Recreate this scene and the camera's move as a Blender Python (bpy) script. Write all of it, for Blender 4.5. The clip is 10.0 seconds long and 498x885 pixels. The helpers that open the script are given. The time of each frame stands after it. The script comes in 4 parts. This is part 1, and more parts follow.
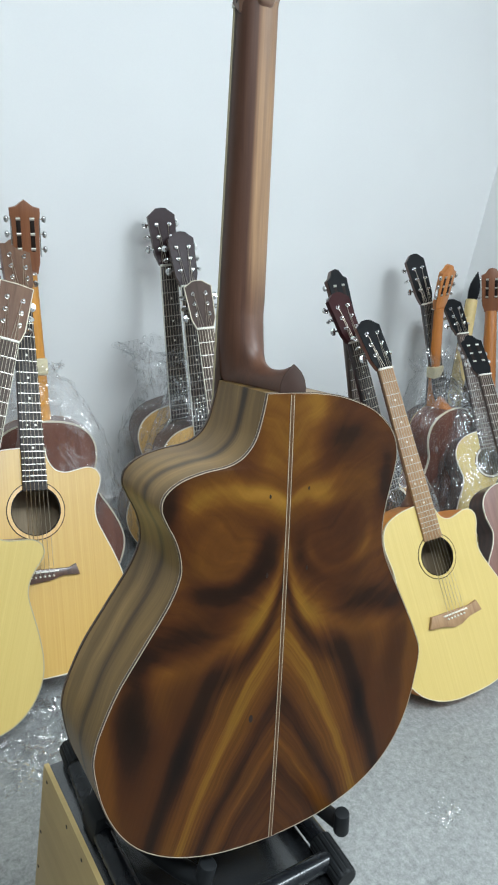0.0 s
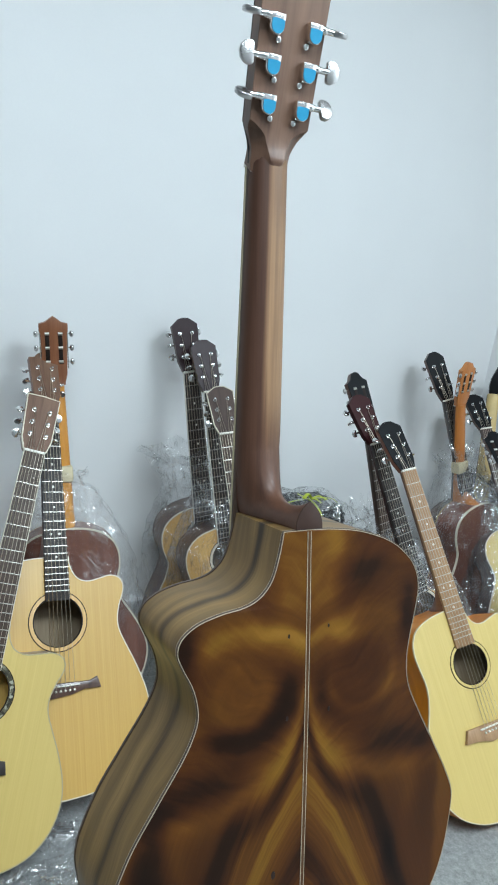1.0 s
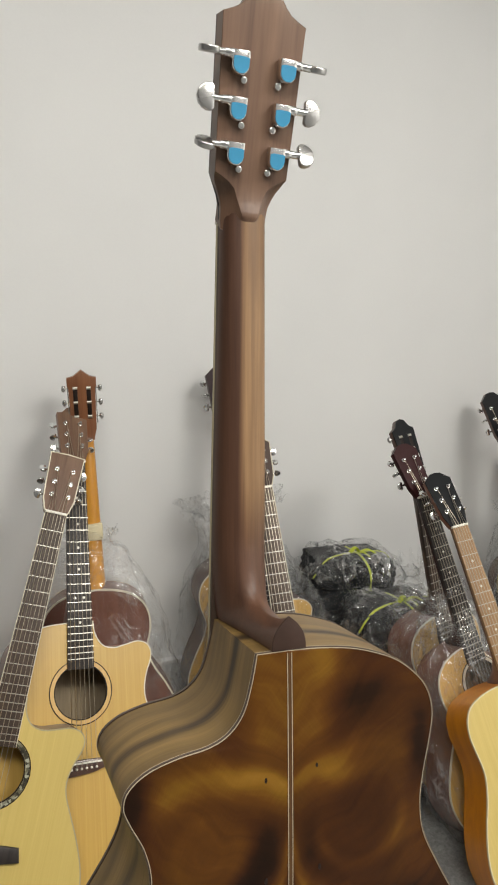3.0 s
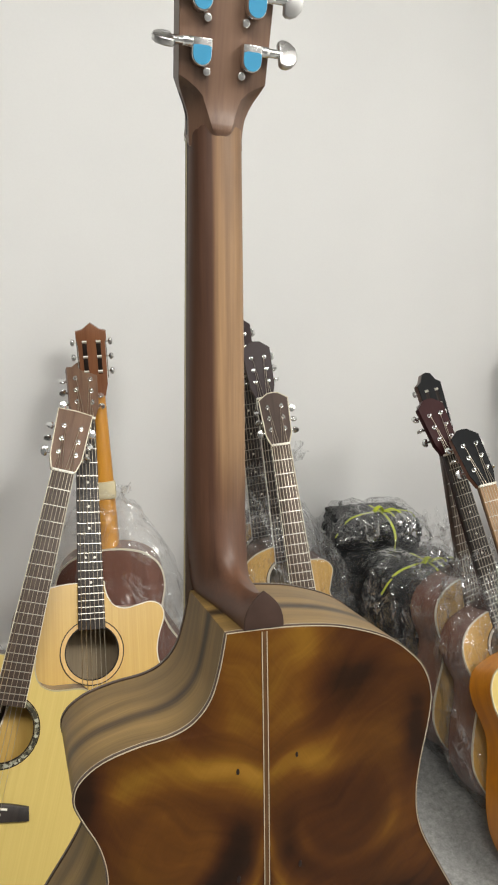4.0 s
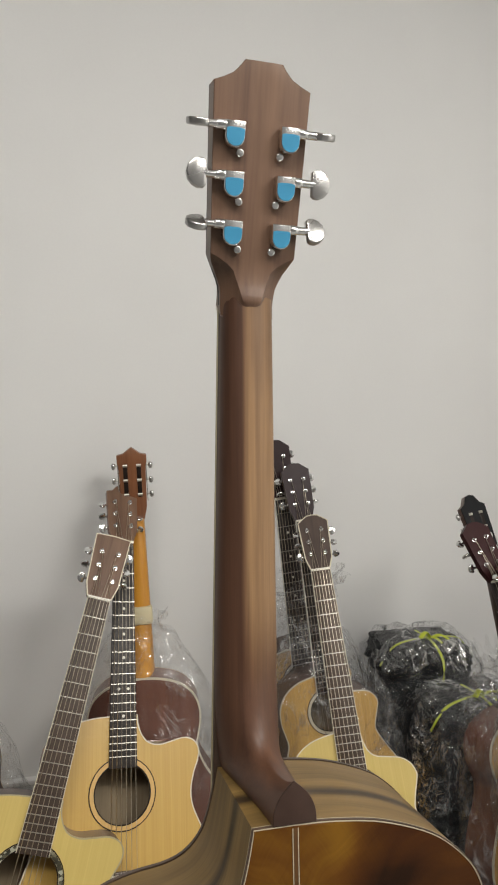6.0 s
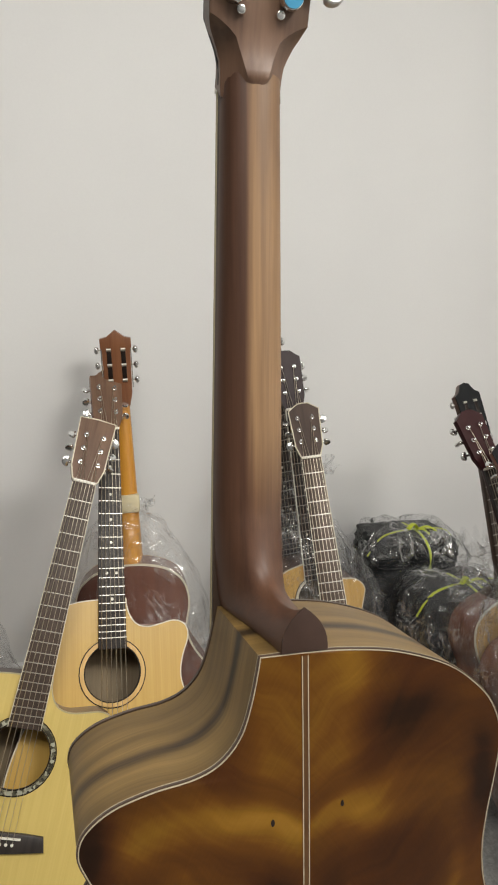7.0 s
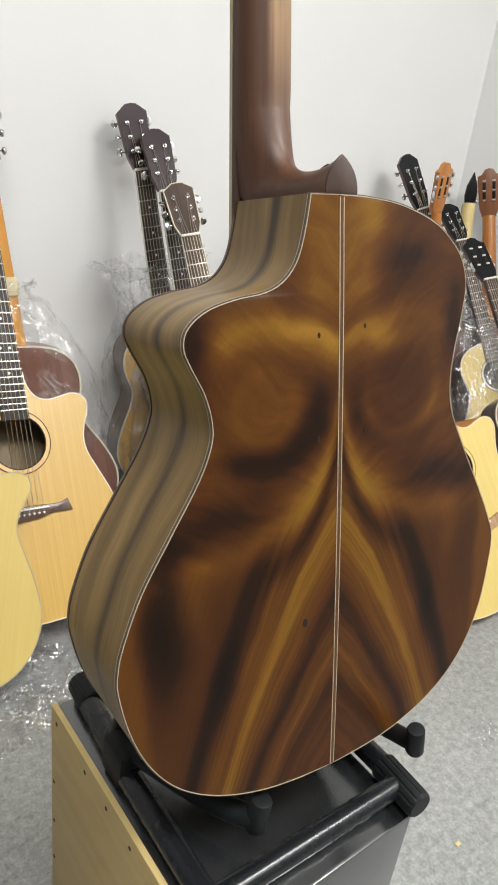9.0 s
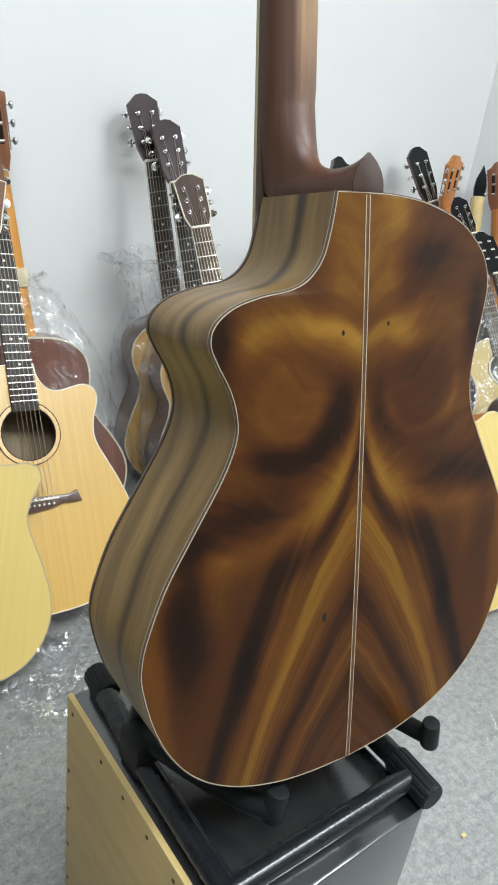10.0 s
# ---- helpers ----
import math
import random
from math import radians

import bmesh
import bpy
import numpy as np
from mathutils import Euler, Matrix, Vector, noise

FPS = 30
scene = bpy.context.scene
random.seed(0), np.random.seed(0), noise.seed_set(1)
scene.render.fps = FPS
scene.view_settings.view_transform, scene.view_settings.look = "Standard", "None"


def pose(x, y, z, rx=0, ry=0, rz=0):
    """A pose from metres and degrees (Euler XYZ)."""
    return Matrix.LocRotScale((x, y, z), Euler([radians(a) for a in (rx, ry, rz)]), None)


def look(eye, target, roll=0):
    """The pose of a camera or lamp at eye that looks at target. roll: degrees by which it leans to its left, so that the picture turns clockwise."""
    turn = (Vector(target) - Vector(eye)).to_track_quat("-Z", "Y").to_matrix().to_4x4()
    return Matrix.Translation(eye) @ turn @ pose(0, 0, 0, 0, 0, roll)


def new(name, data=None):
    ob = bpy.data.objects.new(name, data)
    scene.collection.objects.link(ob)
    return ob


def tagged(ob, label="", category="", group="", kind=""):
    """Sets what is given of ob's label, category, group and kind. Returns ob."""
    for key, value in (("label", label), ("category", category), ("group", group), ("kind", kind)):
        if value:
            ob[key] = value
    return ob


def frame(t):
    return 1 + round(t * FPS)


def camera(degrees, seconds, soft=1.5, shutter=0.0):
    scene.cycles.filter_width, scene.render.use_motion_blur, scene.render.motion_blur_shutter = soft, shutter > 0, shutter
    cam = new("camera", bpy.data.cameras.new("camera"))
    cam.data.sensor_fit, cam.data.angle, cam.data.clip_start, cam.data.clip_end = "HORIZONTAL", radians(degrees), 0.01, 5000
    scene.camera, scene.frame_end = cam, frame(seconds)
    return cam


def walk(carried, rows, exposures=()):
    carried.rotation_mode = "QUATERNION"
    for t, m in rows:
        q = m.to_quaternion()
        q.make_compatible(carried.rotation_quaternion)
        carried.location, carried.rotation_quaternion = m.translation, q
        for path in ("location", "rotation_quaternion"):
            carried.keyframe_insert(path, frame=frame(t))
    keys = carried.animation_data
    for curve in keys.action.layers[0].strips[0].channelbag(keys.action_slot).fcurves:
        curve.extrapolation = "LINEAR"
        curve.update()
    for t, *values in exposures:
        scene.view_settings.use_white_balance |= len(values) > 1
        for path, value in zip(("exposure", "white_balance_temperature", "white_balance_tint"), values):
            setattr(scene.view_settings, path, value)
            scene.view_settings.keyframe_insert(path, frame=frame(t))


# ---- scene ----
cam = camera(39.3, 10.0, soft=2.0)
PATH = [
    (0, (0.059, 0.168, 1.229), (-0.027, 2.029, 0.501), 10.0),
    (0.5, (0.061, 0.176, 1.259), (-0.081, 2.074, 0.645), 9.0),
    (1, (0.06, 0.183, 1.278), (-0.144, 2.106, 0.767), 8.1),
    (1.5, (0.068, 0.194, 1.299), (-0.189, 2.135, 0.895), 7.0),
    (2, (0.084, 0.219, 1.308), (-0.22, 2.165, 0.956), 6.4),
    (2.5, (0.101, 0.257, 1.322), (-0.261, 2.189, 0.951), 6.1),
    (4, (0.151, 0.387, 1.3), (-0.337, 2.241, 0.729), 5.1),
    (4.5, (0.154, 0.395, 1.329), (-0.402, 2.263, 0.882), 4.5),
    (5, (0.155, 0.401, 1.349), (-0.47, 2.28, 1.064), 4.1),
    (6.5, (0.142, 0.422, 1.325), (-0.505, 2.292, 1.031), 4.2),
    (7, (0.129, 0.446, 1.262), (-0.438, 2.291, 0.739), 4.8),
    (7.5, (0.115, 0.435, 1.212), (-0.322, 2.267, 0.537), 5.0),
    (8, (0.076, 0.364, 1.164), (-0.173, 2.197, 0.404), 5.4),
    (8.5, (0.039, 0.303, 1.107), (-0.06, 2.131, 0.301), 6.4),
    (9, (0.022, 0.27, 1.078), (0.009, 2.087, 0.242), 7.2),
    (9.5, (0.01, 0.266, 1.08), (0.014, 2.076, 0.229), 7.6),
    (10, (0.005, 0.267, 1.081), (-0.009, 2.073, 0.222), 7.7),
]
# exposure, kelvin and tint along the walk
EXPOSURES = [(0.0, 0.04, 5750, 1), (0.5, -0.04, 5650, 0), (1.0, -0.10, 5550, -1), (1.5, -0.30, 5450, -1), (1.75, -0.30, 6100, 3), (2.0, -0.34, 6800, 7), (2.5, -0.40, 7000, 8), (4.0, -0.11, 6900, 8), (4.5, -0.28, 6950, 9), (5.0, -0.32, 7000, 10),
             (6.5, -0.56, 7000, 9), (7.0, -0.33, 7000, 9), (7.5, -0.17, 7100, 9), (8.5, 0.04, 6950, 9), (9.0, 0.16, 6650, 8), (9.5, 0.22, 6350, 6), (10.0, 0.18, 6100, 4)]
walk(cam, [(t, look(eye, target, roll)) for t, eye, target, roll in PATH], EXPOSURES)

# ---- world and light ----
WALL_YAW = 40.0
WALL_DIR = Vector((math.cos(radians(WALL_YAW)), math.sin(radians(WALL_YAW)), 0))
WALL_FOOT = Vector((-0.401, 2.298, 0))
ROOM = Matrix.Translation(WALL_FOOT) @ pose(0, 0, 0, 0, 0, WALL_YAW)   # x along the back wall, -y into the room
CORNER = 1.43                                              # where the side wall meets the back wall
CEILING = 3.05

world = bpy.data.worlds.new("room_air")
scene.world = world
world.use_nodes = True
world.node_tree.nodes["Background"].inputs[0].default_value = (0.75, 0.85, 1.0, 1)
world.node_tree.nodes["Background"].inputs[1].default_value = 0.012

LAMPS = [(0.62, -2.75, 1.2, 0.60, 67.0), (-1.25, -2.4, 1.2, 0.60, 51.0), (0.3, -3.7, 1.2, 0.60, 11.0)]   # x, y, length, width, watts


# ---- node helpers ----
class Net:
    def __init__(self, name):
        self.mat = bpy.data.materials.new(name)
        self.mat.use_nodes = True
        self.tree = self.mat.node_tree
        self.bsdf = self.tree.nodes["Principled BSDF"]
        self.out = self.tree.nodes["Material Output"]
        self.co = self.tree.nodes.new("ShaderNodeTexCoord").outputs["Object"]

    def add(self, kind, **sets):
        n = self.tree.nodes.new(kind)
        for k, v in sets.items():
            if k == "operation":
                n.operation = v
            elif k == "data_type":
                n.data_type = v
            elif k == "blend_type":
                n.blend_type = v
        return n

    def put(self, socket, value):
        if isinstance(value, (int, float, tuple)):
            socket.default_value = value
        else:
            self.tree.links.new(value, socket)

    def math(self, op, a, b=0.0, c=0.0):
        n = self.add("ShaderNodeMath", operation=op)
        for s, v in zip(n.inputs, (a, b, c)):
            self.put(s, v)
        return n.outputs[0]

    def scaled(self, v, s):
        n = self.add("ShaderNodeMapping")
        self.put(n.inputs["Vector"], v)
        n.inputs["Scale"].default_value = s
        return n.outputs[0]

    def split(self, v):
        n = self.add("ShaderNodeSeparateXYZ")
        self.put(n.inputs[0], v)
        return n.outputs

    def join(self, x, y, z):
        n = self.add("ShaderNodeCombineXYZ")
        for s, v in zip(n.inputs, (x, y, z)):
            self.put(s, v)
        return n.outputs[0]

    def noise(self, v, scale, detail=3.0, rough=0.55, distort=0.0):
        n = self.add("ShaderNodeTexNoise")
        self.put(n.inputs["Vector"], v)
        n.inputs["Scale"].default_value, n.inputs["Detail"].default_value = scale, detail
        n.inputs["Roughness"].default_value, n.inputs["Distortion"].default_value = rough, distort
        return n.outputs[0]

    def ramp(self, fac, stops):
        n = self.add("ShaderNodeValToRGB")
        self.put(n.inputs[0], fac)
        el = n.color_ramp.elements
        while len(el) < len(stops):
            el.new(0.5)
        for e, (p, c) in zip(el, stops):
            e.position = p
            e.color = (c, c, c, 1) if isinstance(c, (int, float)) else (*c, 1)
        return n.outputs[0]

    def mix(self, fac, a, b, blend="MIX"):
        n = self.add("ShaderNodeMix", data_type="RGBA", blend_type=blend)
        ends = [s for s in n.inputs if s.enabled]
        for s, v in zip(ends, (fac, a, b)):
            if isinstance(v, tuple) and len(v) == 3:
                v = (*v, 1)
            self.put(s, v)
        return [s for s in n.outputs if s.enabled][0]

    def smooth(self, v, lo, hi):
        n = self.add("ShaderNodeMapRange")
        n.interpolation_type = "SMOOTHSTEP"
        self.put(n.inputs[0], v)
        n.inputs[1].default_value, n.inputs[2].default_value = lo, hi
        return n.outputs[0]

    def bump(self, height, strength=0.2, distance=0.002):
        n = self.add("ShaderNodeBump")
        n.inputs["Strength"].default_value, n.inputs["Distance"].default_value = strength, distance
        self.put(n.inputs["Height"], height)
        self.put(self.bsdf.inputs["Normal"], n.outputs[0])

    def finish(self, color, rough=0.5, metal=0.0, coat=0.0, coat_rough=0.2, spec=0.5):
        b = self.bsdf.inputs
        if isinstance(color, tuple) and len(color) == 3:
            color = (*color, 1)
        self.put(b["Base Color"], color)
        self.put(b["Roughness"], rough)
        b["Metallic"].default_value, b["Coat Weight"].default_value = metal, coat
        b["Coat Roughness"].default_value, b["Specular IOR Level"].default_value = coat_rough, spec
        return self.mat


def varied(name, color, spread=0.12, scale=40.0, rough=0.5, metal=0.0, bump=0.0, coat=0.0):
    """A surface of one colour with grain and blotches at two scales."""
    n = Net(name)
    f = n.math("ADD", n.math("MULTIPLY", n.noise(n.co, scale, 4), 0.6), n.math("MULTIPLY", n.noise(n.co, scale * 0.12, 2), 0.4))
    lo, hi = tuple(c * (1 - spread) for c in color), tuple(min(1, c * (1 + spread)) for c in color)
    if bump:
        n.bump(n.noise(n.co, scale * 2, 4), bump, 0.002)
    r = n.math("ADD", rough - 0.05, n.math("MULTIPLY", n.noise(n.co, scale * 0.5, 2), 0.1))
    return n.finish(n.ramp(f, [(0.3, lo), (0.7, hi)]), r, metal, coat, 0.2, 0.5 if max(color) > 0.1 else 0.17)


def grained(name, dark, light, stretch=(60, 60, 3), rough=0.45, coat=0.0, coat_rough=0.2, fine=0.35, bump=0.05):
    """Wood with its grain along the local z axis: broad figure and fine pores."""
    n = Net(name)
    warp = n.noise(n.scaled(n.co, (6, 6, 1.5)), 2.0, 2)
    v = n.scaled(n.co, stretch)
    va = n.add("ShaderNodeVectorMath", operation="ADD")
    n.put(va.inputs[0], v)
    n.put(va.inputs[1], n.join(n.math("MULTIPLY", warp, 1.6), 0.0, 0.0))
    broad = n.noise(va.outputs[0], 1.0, 3, 0.5, 0.3)
    pores = n.noise(n.scaled(n.co, tuple(s * 7 for s in stretch)), 1.0, 3, 0.6)
    f = n.math("ADD", n.math("MULTIPLY", broad, 1 - fine), n.math("MULTIPLY", pores, fine))
    n.bump(pores, bump, 0.001)
    return n.finish(n.ramp(f, [(0.32, dark), (0.5, tuple((a + b) / 2 for a, b in zip(dark, light))), (0.68, light)]),
                    n.math("ADD", rough, n.math("MULTIPLY", pores, 0.08)), 0, coat, coat_rough)


def figured_back():
    """Bookmatched dark wood: streaks that fan down from the seam, with a cloudy eye in the upper half."""
    n = Net("figured_walnut_back")
    x, y, z = n.split(n.co)

    def add(*v):
        s = v[0]
        for t in v[1:]:
            s = n.math("ADD", s, t)
        return s

    def mul(a, b):
        return n.math("MULTIPLY", a, b)

    def hump(u, c, w):
        t = mul(n.math("SUBTRACT", u, c), 1.0 / w)
        return n.math("EXPONENT", mul(mul(t, t), -1.0))

    def less(a):
        return n.math("SUBTRACT", 1.0, a)

    def swing(v, k):
        return mul(n.math("SUBTRACT", v, 0.5), k)

    ax = n.math("ABSOLUTE", x)
    p = n.join(ax, mul(x, 0.10), z)
    w1, w2 = swing(n.noise(p, 8.0, 3, 0.5), 1.0), swing(n.noise(p, 30.0, 3, 0.55), 1.0)
    w3 = swing(n.noise(n.join(mul(ax, 1.0), 7.3, mul(z, 1.0)), 11.0, 2, 0.5), 1.0)
    bx, bz = add(ax, mul(w1, 0.034), mul(w2, 0.007)), add(z, mul(w3, 0.034), mul(w2, 0.008))
    far = n.smooth(x, 0.004, -0.004)

    def blob(cx, cz, rx, rz):
        return mul(hump(bx, cx, rx), hump(bz, cz, rz))

    # the bright band that leaves the seam and swings outwards under the eye
    reach = n.math("EXPONENT", mul(ax, -36.0))
    band_z = add(0.245, mul(reach, 0.100), mul(ax, -0.15))
    off = add(z, mul(band_z, -1.0), mul(w1, 0.022), mul(w3, 0.014), mul(w2, 0.007))
    # streaks below it open like a fan towards the tail
    fan = add(z, mul(ax, 1.1), mul(mul(ax, ax), 7.2), mul(w1, 0.026), mul(w2, 0.008))
    along = add(mul(z, 3.0), mul(ax, -3.0))
    s1 = n.noise(n.join(mul(fan, 48.0), along, 0.0), 1.0, 2, 0.5)
    s2 = n.noise(n.join(mul(fan, 160.0), mul(along, 1.6), 4.0), 1.0, 3, 0.6)
    s3 = n.noise(n.join(mul(fan, 520.0), mul(along, 6.0), 8.0), 1.0, 3, 0.65)
    calm = less(mul(n.smooth(fan, 0.300, 0.370), 0.75))
    low = add(0.455, mul(calm, swing(s1, 0.22)), mul(calm, swing(s2, 0.26)), mul(hump(fan, 0.242, 0.041), 0.19), mul(hump(fan, 0.262, 0.007), -0.07), mul(hump(fan, 0.296, 0.012), 0.07),
              mul(hump(fan, 0.350, 0.027), -0.20), mul(hump(fan, 0.170, 0.013), -0.15), mul(hump(fan, 0.128, 0.014), 0.10), mul(hump(fan, 0.088, 0.012), -0.08))
    # the eye beside the seam
    dx, dz = n.math("SUBTRACT", ax, 0.068), n.math("SUBTRACT", z, 0.346)
    ring = add(n.math("SQRT", add(mul(dx, dx), mul(dz, dz))), mul(w1, 0.020), mul(w3, 0.010), mul(w2, 0.005))
    toward = add(mul(dz, -0.85), mul(dx, -0.5))
    crescent = mul(hump(ring, 0.047, 0.013), n.smooth(toward, -0.004, 0.030))
    disc = less(n.smooth(ring, 0.026, 0.044))
    arch = add(z, mul(mul(dx, dx), 5.0), mul(w1, 0.030), mul(w2, 0.008))
    arc = mul(hump(arch, 0.404, 0.017), less(n.smooth(ax, 0.100, 0.125)))
    lip = mul(hump(arch, 0.409, 0.010), less(n.smooth(ax, 0.030, 0.075)))
    r1 = n.noise(n.join(mul(ring, 55.0), mul(dz, 7.0), mul(dx, 7.0)), 1.0, 3, 0.55)
    r2 = n.noise(n.join(mul(add(z, mul(ax, -0.6), mul(w1, 0.12)), 60.0), mul(ax, 8.0), 2.0), 1.0, 3, 0.6, 0.6)
    seam = mul(n.smooth(z, 0.395, 0.440), less(n.smooth(bx, 0.024, 0.050)))
    high = add(0.485, swing(r1, 0.15), swing(r2, 0.20), mul(disc, add(0.035, mul(far, -0.125))), mul(crescent, add(-0.23, mul(far, 0.10))), mul(arc, add(0.17, mul(far, -0.13))), mul(lip, 0.10), mul(seam, 0.11))
    high = add(high, mul(blob(0.108, 0.262, 0.040, 0.020), -0.14), mul(blob(0.126, 0.398, 0.013, 0.034), -0.20), mul(blob(0.068, 0.450, 0.030, 0.024), add(-0.04, mul(far, -0.12))),
               mul(mul(blob(0.036, 0.478, 0.018, 0.016), far), 0.14), mul(mul(blob(0.043, 0.392, 0.024, 0.009), far), 0.16), mul(mul(hump(ring, 0.043, 0.007), far), mul(n.smooth(dz, 0.015, -0.020), 0.13)), mul(blob(0.012, 0.330, 0.010, 0.022), -0.10))
    # outer wing: a forked amber patch, the black patch and the warm rim beyond it
    wing = add(mul(blob(0.126, 0.226, 0.026, 0.012), 0.08), mul(blob(0.131, 0.200, 0.014, 0.022), 0.05), mul(blob(0.156, 0.186, 0.016, 0.058), add(-0.25, mul(far, 0.20))), mul(blob(0.148, 0.247, 0.020, 0.018), -0.15), mul(n.smooth(bx, 0.166, 0.180), 0.10), mul(blob(0.110, 0.128, 0.012, 0.050), -0.12))
    up = n.smooth(off, -0.016, 0.012)
    ridge = mul(hump(off, -0.004, 0.018), add(mul(less(n.smooth(ax, 0.050, 0.105)), 0.18), 0.03))
    under = mul(hump(off, -0.034, 0.014), mul(less(n.smooth(ax, 0.040, 0.085)), -0.19))
    f = add(mul(low, less(up)), mul(high, up), ridge, under, wing, swing(s3, 0.06))
    color = n.ramp(f, [(0.16, (0.0070, 0.0038, 0.0025)), (0.32, (0.0180, 0.0072, 0.0034)), (0.45, (0.048, 0.0160, 0.0045)), (0.57, (0.088, 0.0330, 0.0060)), (0.70, (0.160, 0.076, 0.0098)), (0.88, (0.28, 0.145, 0.024))])
    olive = n.smooth(n.noise(p, 13.0, 2), 0.45, 0.62)
    color = n.mix(mul(olive, 0.35), color, (0.92, 1.06, 0.95), "MULTIPLY")
    n.bump(s3, 0.03, 0.0006)
    return n.finish(color, add(0.40, mul(s3, 0.1)), 0, 0.10, 0.26, 0.09)


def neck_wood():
    """Red-brown neck blank; its lighter tan flank paints in light from that side."""
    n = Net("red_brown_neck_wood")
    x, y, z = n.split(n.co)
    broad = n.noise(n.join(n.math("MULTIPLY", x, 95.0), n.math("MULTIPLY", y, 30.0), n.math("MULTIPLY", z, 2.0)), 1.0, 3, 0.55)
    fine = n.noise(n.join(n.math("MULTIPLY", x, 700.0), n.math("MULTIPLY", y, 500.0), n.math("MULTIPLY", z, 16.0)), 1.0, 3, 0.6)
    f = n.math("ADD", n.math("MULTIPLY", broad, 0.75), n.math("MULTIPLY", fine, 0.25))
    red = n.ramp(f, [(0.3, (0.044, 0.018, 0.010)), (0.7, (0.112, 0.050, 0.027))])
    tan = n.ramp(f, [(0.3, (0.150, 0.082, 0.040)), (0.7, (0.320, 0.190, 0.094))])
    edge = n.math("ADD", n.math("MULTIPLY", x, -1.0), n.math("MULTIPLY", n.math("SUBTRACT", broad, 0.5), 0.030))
    lit_flank = n.math("MULTIPLY", n.math("MULTIPLY", n.smooth(edge, -0.017, 0.001), n.smooth(z, 0.545, 0.640)), n.math("SUBTRACT", 1.0, n.math("MULTIPLY", n.smooth(z, 0.760, 0.825), 0.35)))
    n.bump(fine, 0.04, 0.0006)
    return n.finish(n.mix(lit_flank, red, tan), n.math("ADD", 0.44, n.math("MULTIPLY", fine, 0.1)), 0, 0.16, 0.35, 0.35)


def mosaic():
    """Rosette of small dark and pearly chips."""
    n = Net("mosaic_rosette")
    v = n.add("ShaderNodeTexVoronoi")
    n.put(v.inputs["Vector"], n.co)
    v.inputs["Scale"].default_value = 190.0
    pick = n.split(v.outputs["Color"])[0]
    return n.finish(n.ramp(pick, [(0.25, (0.03, 0.028, 0.02)), (0.5, (0.13, 0.12, 0.075)), (0.8, (0.42, 0.42, 0.33))]), 0.3, 0, 0.3, 0.2)


def figured_side():
    """The bent sides: streaks run along the rib, golden and grey-brown."""
    n = Net("figured_walnut_side")
    x, y, z = n.split(n.co)
    warp = n.math("SUBTRACT", n.noise(n.scaled(n.co, (7, 7, 7)), 1.0, 2), 0.5)
    d = n.math("ADD", y, n.math("MULTIPLY", warp, 0.045))
    band = n.noise(n.join(n.math("MULTIPLY", d, 55.0), n.math("MULTIPLY", x, 3.0), n.math("MULTIPLY", z, 3.0)), 1.0, 3, 0.55)
    fine = n.noise(n.join(n.math("MULTIPLY", d, 600.0), n.math("MULTIPLY", x, 14.0), n.math("MULTIPLY", z, 14.0)), 1.0, 3, 0.6)
    f = n.math("ADD", n.math("ADD", n.math("MULTIPLY", band, 0.42), 0.20), n.math("MULTIPLY", fine, 0.2))
    drift = n.math("MULTIPLY", n.math("SUBTRACT", n.noise(n.scaled(n.co, (4, 0, 4)), 1.0, 2), 0.5), 0.05)
    vein = n.math("MULTIPLY", n.math("SUBTRACT", n.math("ADD", y, drift), 0.068), 1.0 / 0.007)
    f = n.math("SUBTRACT", f, n.math("MULTIPLY", n.math("EXPONENT", n.math("MULTIPLY", n.math("MULTIPLY", vein, vein), -1.0)), 0.24))
    color = n.ramp(f, [(0.27, (0.034, 0.021, 0.011)), (0.40, (0.108, 0.065, 0.022)), (0.54, (0.196, 0.121, 0.040)), (0.72, (0.36, 0.232, 0.082))])
    n.bump(fine, 0.05, 0.0006)
    return n.finish(color, 0.42, 0, 0.15, 0.28, 0.22)


def speckled_floor():
    n = Net("speckled_grey_vinyl")
    fine = n.noise(n.co, 210.0, 4, 0.7)
    mid = n.noise(n.co, 70.0, 3, 0.6, 0.3)
    broad = n.noise(n.co, 2.5, 3)
    f = n.math("ADD", n.math("ADD", n.math("MULTIPLY", fine, 0.40), n.math("MULTIPLY", mid, 0.42)), n.math("MULTIPLY", broad, 0.18))
    color = n.ramp(f, [(0.32, (0.13, 0.132, 0.128)), (0.46, (0.235, 0.238, 0.232)), (0.56, (0.315, 0.318, 0.31)), (0.70, (0.43, 0.43, 0.42))])
    n.bump(fine, 0.15, 0.001)
    return n.finish(color, n.math("ADD", 0.42, n.math("MULTIPLY", mid, 0.2)))


def painted_wall(name, white):
    n = Net(name)
    broad = n.noise(n.co, 1.3, 3)
    fine = n.noise(n.co, 180.0, 3)
    n.bump(n.math("ADD", n.math("MULTIPLY", fine, 0.3), n.math("MULTIPLY", n.noise(n.co, 14.0, 2), 0.7)), 0.06, 0.002)
    return n.finish(n.ramp(n.math("ADD", n.math("MULTIPLY", broad, 0.8), n.math("MULTIPLY", fine, 0.2)), [(0.3, tuple(white - 0.03 - c for c in (0, 0, 0.005))), (0.7, tuple(white + 0.03 - c for c in (0, 0, 0.01)))]), 0.55)


